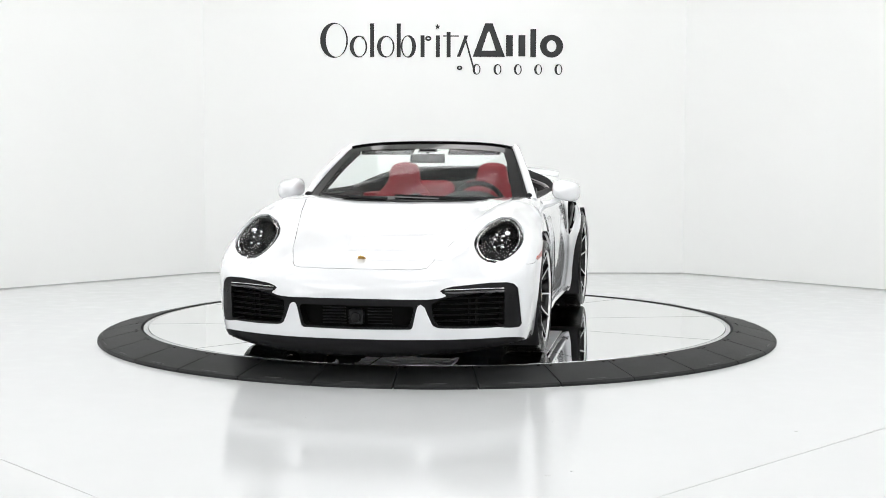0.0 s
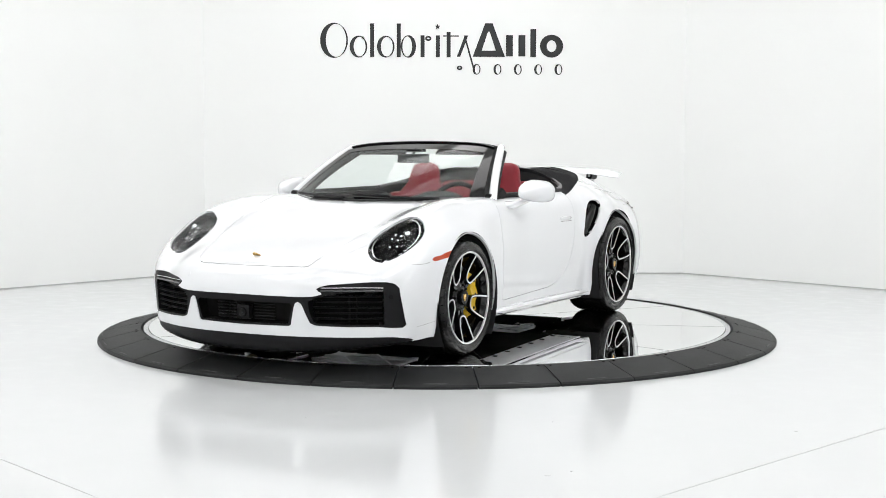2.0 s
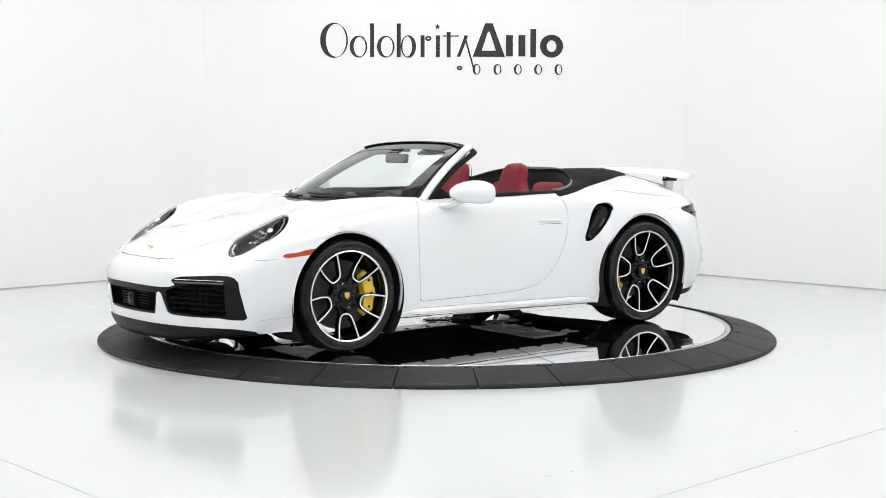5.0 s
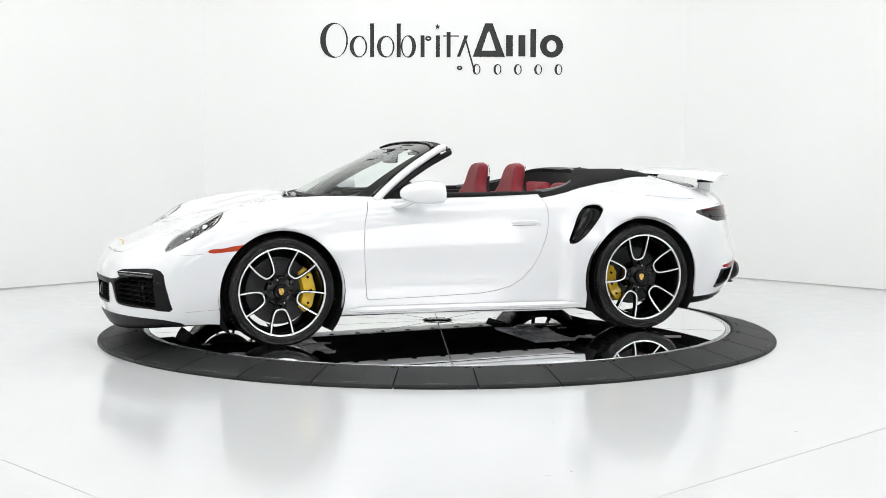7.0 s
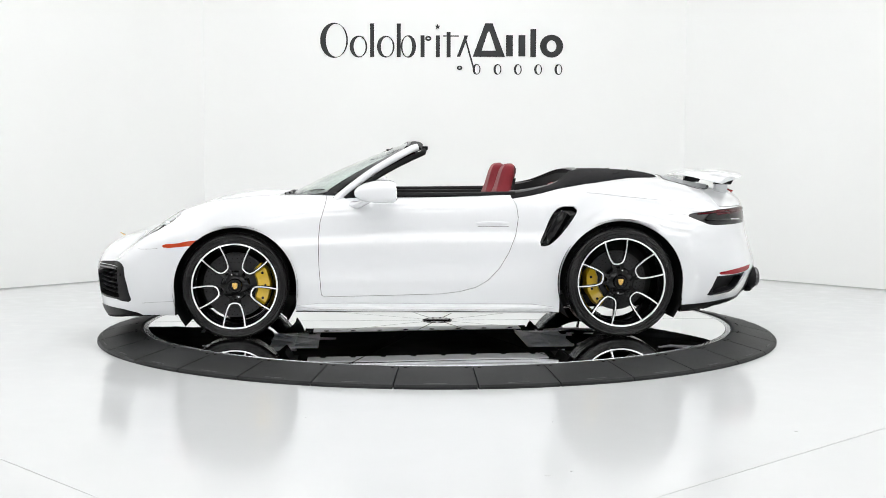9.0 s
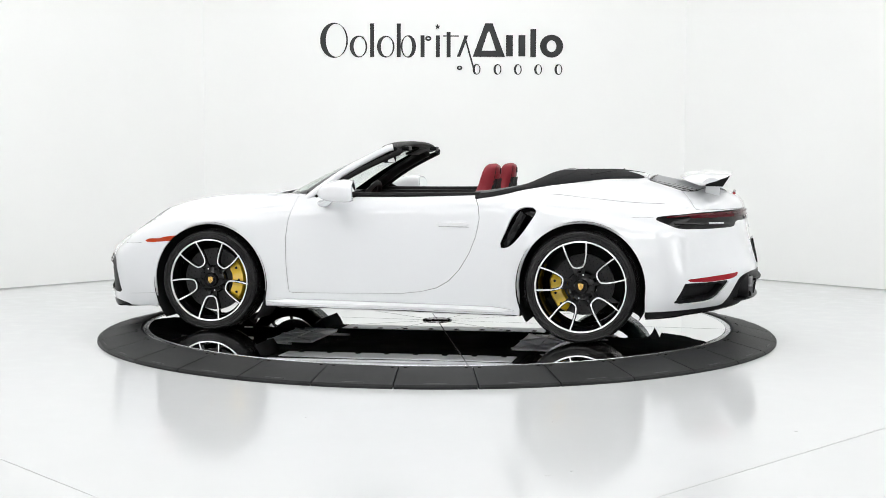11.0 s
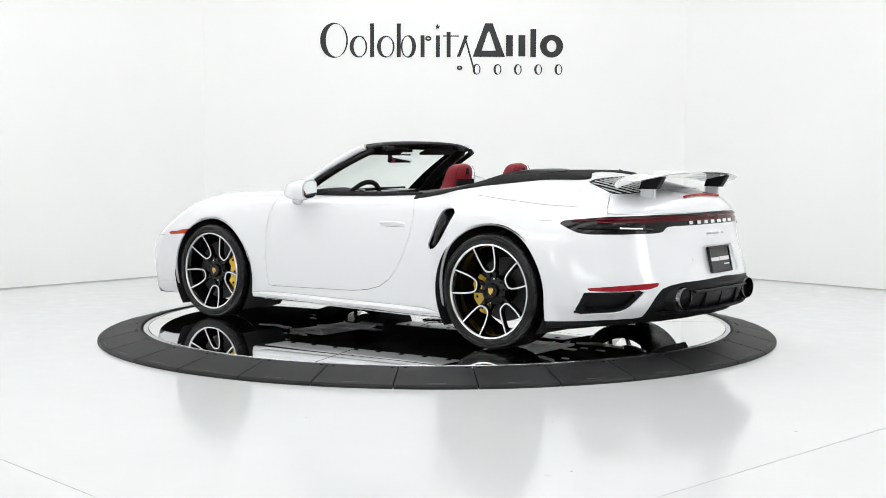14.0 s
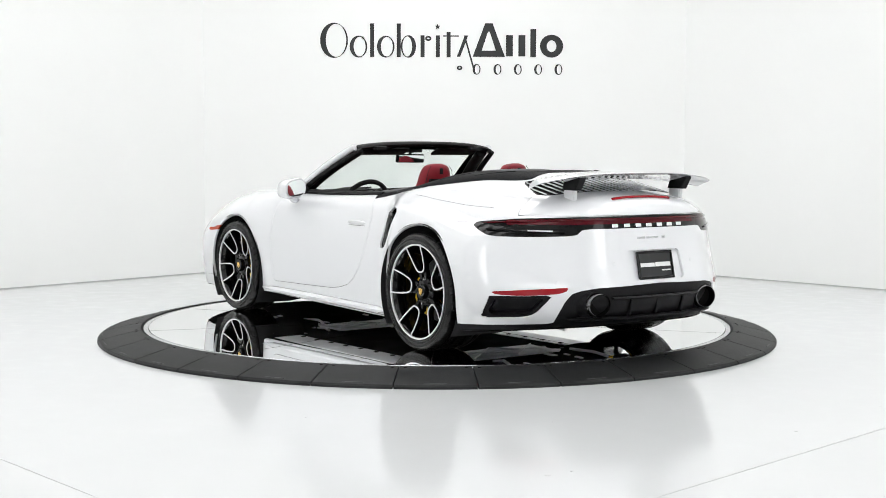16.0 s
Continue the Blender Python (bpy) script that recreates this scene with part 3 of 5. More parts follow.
    rec = [(-.3, .632), (.19, .630), (.205, .618), (.212, .48), (.20, .466), (-.3, .464)]
    q, S = cut(S, np.maximum(inside(V[:, [1, 2]], rec), V[:, 0] + 2))
    skin("plate_recess", shifted(q, .016), PAINT, car, "white plate recess", depth=-.016)
    skin("body_shell", S, PAINT, car, "glossy white painted body shell", depth=.014)
    return lens, doors, lids, sur


def build_liners(car):
    """Wheel housings and the parts under the floor."""
    for (x, z, r), y0 in ((ARCH_F, .52), (ARCH_R, .50)):
        for side in (1, -1):
            bm = bmesh.new()
            m = Matrix.Translation((x, 0, z))
            lo = -38 if x > 0 else -34
            spin(bm, [(r + .010, side * .905 if x > 0 else side * .93), (r + .016, side * (y0 + .1)), (r + .0, side * y0), (.0, side * y0)], 40, m, start=lo, sweep=180 - 2 * lo)
            part("wheel_liner", bm, UNDER, car, "black wheel housing liner")


car = empty("car")
tagged(car, "white open-top two-door sports car with red seats, parked on the turntable", "car")
lens, doors, lids, surround = build_body(car)
build_liners(car)


# ---- wheels and brakes ----
def ribbon(bm, path, width, y_at, thick):
    """A flat bar along a path of (x, z) in the wheel's plane, its face at y_at(radius)."""
    pts = [Vector((p[0], 0, p[1])) for p in path]
    rings = []
    for i, p in enumerate(pts):
        d = (pts[min(i + 1, len(pts) - 1)] - pts[max(i - 1, 0)]).normalized()
        s = Vector((-d.z, 0, d.x)) * width / 2
        y = y_at(p.length)
        rings.append([bm.verts.new((p.x + s.x, y, p.z + s.z)), bm.verts.new((p.x - s.x, y, p.z - s.z)),
                      bm.verts.new((p.x - s.x * .8, y - thick, p.z - s.z * .8)), bm.verts.new((p.x + s.x * .8, y - thick, p.z + s.z * .8))])
    for a, b in zip(rings, rings[1:]):
        for k in range(4):
            bm.faces.new((a[k], b[k], b[(k + 1) % 4], a[(k + 1) % 4]))
    bm.faces.new(rings[0][::-1])
    bm.faces.new(rings[-1])


def build_wheel(car, R, rim_r, w, first, name_m):
    """A wheel about its own y axis, its face towards +y; first: the angle of one pair of spokes."""
    bm = bmesh.new()
    spin(bm, [(rim_r - .004, w - .014), (rim_r - .012, w - .024), (rim_r - .022, w - .05), (rim_r - .032, 0), (rim_r - .03, -w + .03), (rim_r, -w + .01), (rim_r + .006, -w + .012),
              (rim_r + .006, w - .02)], 72, close=True)
    wheel = part("wheel", bm, GLOSS, car, "black alloy wheel with machined silver edges", angle=50)
    wheel.matrix_basis = name_m
    bm = bmesh.new()
    grooves = []
    for y in (-.62, -.22, .22, .62):
        grooves += [(R, y * w - .005), (R - .007, y * w - .004), (R - .007, y * w + .004), (R, y * w + .005)]
    prof = [(rim_r - .002, -w + .02), (rim_r + .02, -w + .004), (R - .035, -w), (R - .013, -w + .010), (R - .003, -w + .03)] + grooves + \
           [(R - .003, w - .03), (R - .013, w - .010), (R - .022, w - .003), (R - .026, w - .005), (R - .040, w - .001), (R - .042, w - .004), (R - .050, w - .002), (R - .052, w - .004), (rim_r + .034, w - .001), (rim_r + .032, w - .004), (rim_r + .025, w - .002), (rim_r + .022, w - .006), (rim_r + .016, w - .004), (rim_r + .008, w - .008), (rim_r - .002, w - .018)]
    spin(bm, prof, 96)
    tyre = part("tyre", bm, TYRE, wheel, "black low-profile road tyre", angle=35)
    # cross grooves as dark strips proud of the tread, recess shade in the colour
    bm = bmesh.new()
    n = 44
    for k in range(n):
        for s, off in ((1, 0), (-1, .5)):
            pts = []
            for y, sw in ((.28, 0), (.56, .5), (.70, .75), (.97, 1.0)):
                a = (k + off + sw * .8) * math.tau / n
                r = R + .0012 if y < .9 else R - .008
                for da in (-.0042, .0042):
                    pts.append(bm.verts.new((r * math.cos(a + da), s * y * w, r * math.sin(a + da))))
            for i in (0, 2, 4):
                bm.faces.new((pts[i], pts[i + 1], pts[i + 3], pts[i + 2]))
    tg = part("groove_strips", bm, GAP, wheel, "fine dark strips standing for the tread's cross grooves")
    tagged(tg, kind="stuff")
    bm = bmesh.new()
    spin(bm, [(rim_r + .001, w - .014), (rim_r + .003, w - .006), (rim_r - .001, w - .004), (rim_r - .006, w - .007), (rim_r - .007, w - .016)], 96, close=True)
    part("rim_edge", bm, SILVER, wheel, "machined silver rim edge")

    def face(r):
        s = max(0, min(1, (r / rim_r - .35) / .6))
        return w - .050 + .040 * s ** 1.5
    for k in range(5):
        a = radians(first + 72 * k)
        shape = spline([(.985, .262), (.86, .243), (.70, .212), (.56, .172), (.475, .135), (.425, .085), (.41, 0), (.425, -.085), (.475, -.135), (.56, -.172), (.70, -.212), (.86, -.243), (.985, -.262)], 3)
        path = [((s * math.cos(a) - c * math.sin(a)) * rim_r, (s * math.sin(a) + c * math.cos(a)) * rim_r) for s, c in shape]
        bm = bmesh.new()
        ribbon(bm, path, .017, lambda r: face(r) - .002, .034)
        # the arm from the bow to the hub
        for c0 in (-.07, .07):
            arm = [((s * math.cos(a) - c * math.sin(a)) * rim_r, (s * math.sin(a) + c * math.cos(a)) * rim_r) for s, c in ((.44, c0 * 1.5), (.33, c0 * 1.2), (.16, c0))]
            ribbon(bm, arm, .024, lambda r: face(r) - .012, .03)
        part("spoke", bm, GLOSS, wheel, "gloss black twin spoke")
        bm = bmesh.new()
        ribbon(bm, path, .0085, lambda r: face(r) + .0015, .004)
        part("spoke_edge", bm, SILVER, wheel, "machined silver spoke edge")
    bm = bmesh.new()
    spin(bm, [(0, w - .058), (.062, w - .058), (.085, w - .066), (.092, w - .078), (.092, w - .12), (0, w - .12)], 40)
    hub = part("hub", bm, GLOSS, wheel, "gloss black hub")
    bm = bmesh.new()
    spin(bm, [(.0, w - .038), (.026, w - .038), (.030, w - .034), (.042, w - .034), (.046, w - .040), (.048, w - .06), (.040, w - .07), (0, w - .07)], 12)
    part("centre_nut", bm, GLOSS, wheel, "black central locking nut", angle=20)
    bm = bmesh.new()
    prism(bm, [(-.016, .018), (0, .021), (.016, .018), (.016, -.002), (.010, -.014), (0, -.022), (-.010, -.014), (-.016, -.002)], w - .040, w - .034, axis="y")
    part("cap_badge", bm, GOLD, wheel, "small gold enamel badge", smooth=False)
    for k in range(10):
        a = radians(first + 36 * k + 18)
        bm = bmesh.new()
        bmesh.ops.create_cone(bm, cap_ends=True, segments=8, radius1=.006, radius2=.005, depth=.012,
                              matrix=Matrix.Translation((.074 * math.cos(a), w - .058, .074 * math.sin(a))) @ Matrix.Rotation(radians(-90), 4, "X"))
        part("pin", bm, STEEL if k % 5 == 0 else GLOSS, wheel)
    return wheel


def build_brake(car, x, y, z, disc_r, side, lo, hi, w, inset):
    """Ventilated disc and yellow caliper between the angles lo and hi."""
    m = Matrix.Translation((x, y, z))
    o = side * (w - inset)
    bm = bmesh.new()
    spin(bm, [(.09, o), (disc_r, o), (disc_r, o - side * .034), (.09, o - side * .034)], 64, m, close=True)
    disc = part("brake_disc", bm, DISC, car, "dark grey drilled ceramic brake disc")
    # drilled holes as dark dots laid on the face, their shade painted in
    bm = bmesh.new()
    for k in range(36):
        a = math.tau * k / 36
        for r in (.70, .82, .93):
            c = Vector((r * disc_r * math.cos(a + r * 2.2), o + side * .0006, r * disc_r * math.sin(a + r * 2.2)))
            bmesh.ops.create_circle(bm, cap_ends=True, segments=6, radius=.0032, matrix=m @ Matrix.Translation(c) @ Matrix.Rotation(radians(90), 4, "X"))
    tagged(part("hole_dots", bm, GAP, disc), kind="stuff")
    bm = bmesh.new()
    y0, y1 = o - side * .075, o + side * .038
    steps = 14
    rings = []
    for i in range(steps + 1):
        f = i / steps
        a = radians(lo + (hi - lo) * f)
        e = min(1, min(f, 1 - f) * 6)
        knob = .010 * (math.sin(f * math.tau * 1.5) ** 2)
        r0, r1 = disc_r * (.78 - .13 * e), disc_r * (1.03 + .07 * e) + knob * .5
        top = y1 + side * (knob - .02 * (1 - e))
        rings.append([bm.verts.new(m @ Vector((r * math.cos(a), yy, r * math.sin(a)))) for r, yy in ((r0, y0), (r1, y0), (r1, y1 - side * .03), (r1 - .012, top), (r0 + .012, top), (r0, y1 - side * .03))])
    for a, b in zip(rings, rings[1:]):
        for k in range(6):
            bm.faces.new((a[k], b[k], b[(k + 1) % 6], a[(k + 1) % 6]))
    bm.faces.new(rings[0])
    bm.faces.new(rings[-1][::-1])
    cal = part("brake_caliper", bm, YELLOW, car, "yellow brake caliper", angle=30)
    mid = radians((lo + hi) / 2)
    for f in (.2, .5, .8):
        a = radians(lo + (hi - lo) * f)
        bm = bmesh.new()
        bmesh.ops.create_cone(bm, cap_ends=True, segments=10, radius1=.010, radius2=.008, depth=.012,
                              matrix=m @ Matrix.Translation((disc_r * .92 * math.cos(a), y1 + side * .006, disc_r * .92 * math.sin(a))) @ Matrix.Rotation(radians(-90 * side), 4, "X"))
        part("bolt", bm, BLACK, cal)


for side, turn in ((1, 0), (-1, 180)):
    def on(a):
        return a if side > 0 else 180 - a
    build_wheel(car, .336, .267, .1275, 55 if side > 0 else 55, pose(1.225, side * .788, .336, 0, 0, turn))
    build_wheel(car, .3535, .281, .1575, 82, pose(-1.225, side * .787, .3535, 0, 0, turn))
    build_brake(car, 1.225, side * .788, .336, .205, side, 138, 221, .1275, .108)
    build_brake(car, -1.225, side * .787, .3535, .192, side, -58, 24, .1575, .180)


# ---- windscreen, cabin ----
def screen_point(u, v):
    """A point of the windscreen: u across from -1 to 1, v from the bottom to the top."""
    yb, yt = .722 * u, .568 * u
    xb, zb = float(WIND_BASE(abs(yb))), .884 - .004 * u * u
    xt, zt = .100 + .05 * u ** 4, 1.243 - .022 * u * u - .026 * u ** 6
    p = Vector((xb, yb, zb)).lerp(Vector((xt, yt, zt)), v)
    bulge = .020 * math.sin(math.pi * v) * (1 - .3 * u * u)
    return p + Vector((.55, 0, .83)) * bulge


def sheet(bm, us, vs, at, thick, out):
    """A sheet over a grid with thickness along -out."""
    grid = [[at(u, v) for v in vs] for u in us]
    a = [[bm.verts.new(p) for p in row] for row in grid]
    b = [[bm.verts.new(p - out * thick) for p in row] for row in grid]
    n, m = len(us), len(vs)
    for i in range(n - 1):
        for j in range(m - 1):
            bm.faces.new((a[i][j], a[i + 1][j], a[i + 1][j + 1], a[i][j + 1]))
            bm.faces.new((b[i][j], b[i][j + 1], b[i + 1][j + 1], b[i + 1][j]))
    edge = [(i, 0) for i in range(n)] + [(n - 1, j) for j in range(1, m)] + [(i, m - 1) for i in range(n - 2, -1, -1)] + [(0, j) for j in range(m - 2, 0, -1)]
    for k in range(len(edge)):
        (i, j), (p, q) = edge[k], edge[(k + 1) % len(edge)]
        bm.faces.new((a[i][j], b[i][j], b[p][q], a[p][q]))


def edge_path(a, b, s):
    """A gently bowed line from a to b, on the side s."""
    out = []
    for k in np.linspace(0, 1, 15):
        p = Vector(a).lerp(Vector(b), float(k))
        h = .020 * math.sin(math.pi * k)
        out.append((p.x + .55 * h, s * p.y, p.z + .83 * h))
    return out


def build_screen(car):
    out = Vector((.55, 0, .83)).normalized()
    bm = bmesh.new()
    sheet(bm, np.linspace(-.985, .985, 33), np.linspace(.0, .985, 17), screen_point, .005, out)
    g = part("windscreen", bm, GLASS, car, "clear curved windscreen glass", angle=60)
    g.visible_shadow = False
    up = out * .003
    for us, vs in ((np.linspace(-.985, -.885, 4), np.linspace(0, .985, 17)), (np.linspace(.885, .985, 4), np.linspace(0, .985, 17)),
                   (np.linspace(-.885, .885, 33), np.linspace(.865, .985, 4)), (np.linspace(-.885, .885, 33), np.linspace(0, .045, 3)),
                   (np.linspace(-.10, .10, 5), np.linspace(.79, .865, 3))):
        bm = bmesh.new()
        sheet(bm, us, vs, lambda u, v: screen_point(u, v) + out * .0015, .001, out)
        part("screen_border", bm, GLOSS, g, "black printed glass border")
    # pillars: white outside, black seal and trim behind
    for s in (1, -1):
        bm = bmesh.new()
        path = edge_path((.595, .757, .872), (.092, .580, 1.204), s) + [(.062, s * .570, 1.211)]
        rad = [.028 - .002 * i / len(path) for i in range(len(path))]
        tube(bm, path, rad, 12, flat=.9)
        part("windscreen_pillar", bm, PAINT, car, "white windscreen pillar")
        bm = bmesh.new()
        path = edge_path((.535, .752, .880), (.022, .572, 1.176), s) + [(.018, s * .545, 1.190)] 
        tube(bm, path, .018, 10, flat=1.0)
        part("pillar_seal", bm, TRIM, car, "black rubber window seal")
        bm = bmesh.new()
        path = edge_path((.59, .695, .868), (.10, .535, 1.178), s)
        tube(bm, path, .042, 10, flat=.8)
        part("pillar_trim", bm, TRIM, car, "black inner pillar trim")
        # quarter sail at the mirror foot
        bm = bmesh.new()
        prism(bm, [(.55, .885), (.45, .955), (.39, .925), (.42, .885)], s * .752 - .008, s * .752 + .008, axis="y", bevel=.002)
        part("mirror_sail", bm, BLACK, car, "black triangular panel at the mirror foot")
    bm = bmesh.new()
    path = [(.055 + .03 * (y / .58) ** 4, y, 1.236 - .022 * (y / .58) ** 2 - .022 * (y / .58) ** 6) for y in np.linspace(-.552, .552, 31)]
    tube(bm, path, .046, 12, flat=.42)
    part("windscreen_header", bm, TRIM, car, "black windscreen header rail")
    bm = bmesh.new()
    path = [(.098 + .04 * (y / .58) ** 4, y, 1.249 - .022 * (y / .58) ** 2 - .023 * (y / .58) ** 6) for y in np.linspace(-.55, .55, 31)]
    tube(bm, path, .010, 8, flat=.7)
    part("header_moulding", bm, GLOSS, car, "black edge moulding")
    for s in (1, -1):
        bm = bmesh.new()
        box(bm, (-.055, -.18, -.009), (.055, .18, .009), .007, pose(.105, s * .30, 1.188, 0, 24, 0))
        part("sun_visor", bm, TRIM, car, "black folded sun visor")
        bm = bmesh.new()
        box(bm, (-.02, -.045, -.014), (.03, .045, .014), .008, pose(.005, s * .40, 1.205, 0, 0, 0))
        part("roof_latch", bm, BLACK, car)
    bm = bmesh.new()
    box(bm, (-.016, -.118, -.031), (.016, .118, .031), .014, pose(.240, 0, 1.135, 0, -8, 0), 3)
    m = part("rear_view_mirror", bm, BLACK, car, "black interior rear-view mirror")
    bm = bmesh.new()
    box(bm, (-.0012, -.108, -.024), (.0012, .108, .024), .001, pose(.2205, 0, 1.1325, 0, -8, 0))
    part("mirror_glass", bm, LOOKGLASS, m, "reflecting glass")
    bm = bmesh.new()
    tube(bm, [(.245, 0, 1.155), (.235, 0, 1.18), (.20, 0, 1.20)], .012, 8)
    box(bm, (.16, -.055, 1.178), (.25, .055, 1.20), .008)
    part("mirror_stalk", bm, BLACK, m)
    # wipers and cowl
    bm = bmesh.new()
    path = [(float(WIND_BASE(abs(y))) + .022, y, .872) for y in np.linspace(-.70, .70, 31)]
    tube(bm, path, .026, 8, flat=.45)
    part("cowl_panel", bm, BLACK, car, "black plastic cowl panel")
    for y0, y1 in ((.50, -.08), (-.12, -.62)):
        bm = bmesh.new()
        path = [(float(WIND_BASE(abs(y))) + .012 - .035 * k, y, .893 + .018 * k) for k, y in zip(np.linspace(0, 1, 9), np.linspace(y0, y1, 9))]
        tube(bm, path, .007, 6)
        tube(bm, [(p[0] + .03, p[1], p[2] - .006) for p in path[:5]], .009, 6)
        part("wiper", bm, BLACK, car, "black windscreen wiper")


def ring_loft(bm, rings, cap=True):
    rows = [[bm.verts.new(p) for p in r] for r in rings]
    k = len(rows[0])
    for a, b in zip(rows, rows[1:]):
        for i in range(k):
            bm.faces.new((a[i], a[(i + 1) % k], b[(i + 1) % k], b[i]))
    if cap:
        bm.faces.new(rows[0][::-1])
        bm.faces.new(rows[-1])


def oval(n, a, b, power=2.6):
    out = []
    for k in range(n):
        t = math.tau * k / n
        c, s = math.cos(t), math.sin(t)
        out.append((a * math.copysign(abs(c) ** (2 / power), c), b * math.copysign(abs(s) ** (2 / power), s)))
    return out


def build_seat(car, y):
    WID = pchip([(.30, .20), (.45, .235), (.60, .25), (.75, .255), (.85, .215), (.92, .155), (.97, .120), (1.03, .110), (1.075, .094), (1.095, .070), (1.106, .02)])
    DEP = pchip([(.30, .09), (.60, .085), (.85, .07), (.95, .058), (1.04, .052), (1.085, .040), (1.106, .01)])
    MID = pchip([(.30, -.31), (.60, -.42), (.85, -.51), (1.106, -.575)])
    bm = bmesh.new()
    rings = []
    for z in list(np.linspace(.32, 1.04, 26)) + [1.055, 1.07, 1.083, 1.093, 1.100, 1.105]:
        w, d, x = float(WID(z)), float(DEP(z)), float(MID(z))
        rings.append([(x + p[1] - .25 * (abs(p[0]) / max(w, .05)) ** 3 * -.10, y + p[0], z) for p in oval(28, w, d, 3.0)])
    ring_loft(bm, rings)
    seat = part("front_seat", bm, LEATHER, car, "red leather bucket seat back with fixed headrest", angle=70)
    bm = bmesh.new()
    rings = []
    for x, w, h in ((-.36, .20, .10), (-.30, .235, .13), (0, .25, .14), (.15, .24, .13), (.22, .20, .09)):
        rings.append([(x, y + p[0], .36 + p[1]) for p in oval(24, w, h, 3.2)])
    ring_loft(bm, rings)
    part("seat_cushion", bm, LEATHER, seat, angle=70)
    # piping down both edges and the dark rear panel
    for s in (1, -1):
        bm = bmesh.new()
        tube(bm, [(float(MID(z)) - float(DEP(z)) * .72, y + s * float(WID(z)) * .90, z) for z in np.linspace(.6, 1.09, 22)], .0018, 5)
        part("piping", bm, TRIM, seat, "dark seam piping")
    bm = bmesh.new()
    zs = [(.60, .17), (.80, .17), (.90, .125), (.97, .085), (1.005, .080)]
    a = [bm.verts.new((float(MID(z)) - float(DEP(z)) - .003, y + w, z)) for z, w in zs]
    b = [bm.verts.new((float(MID(z)) - float(DEP(z)) - .003, y - w, z)) for z, w in zs]
    c = [bm.verts.new((float(MID(z)) - float(DEP(z)) + .02, y + w, z)) for z, w in zs]
    d = [bm.verts.new((float(MID(z)) - float(DEP(z)) + .02, y - w, z)) for z, w in zs]
    for k in range(len(zs) - 1):
        for p, q in ((a, b), (c, a), (b, d), (d, c)):
            bm.faces.new((p[k], p[k + 1], q[k + 1], q[k]))
    bm.faces.new((a[0], b[0], d[0], c[0]))
    bm.faces.new((a[-1], c[-1], d[-1], b[-1]))
    part("seat_back_panel", bm, TRIM, seat, "dark trim panel on the seat back", smooth=False)
    bm = bmesh.new()
    zz = 1.055
    box(bm, (float(MID(zz)) - float(DEP(zz)) - .005, y - .013, zz - .02), (float(MID(zz)) - float(DEP(zz)) + .01, y + .013, zz + .02), .004)
    part("seat_badge", bm, TRIM, seat, "small pressed shield badge")


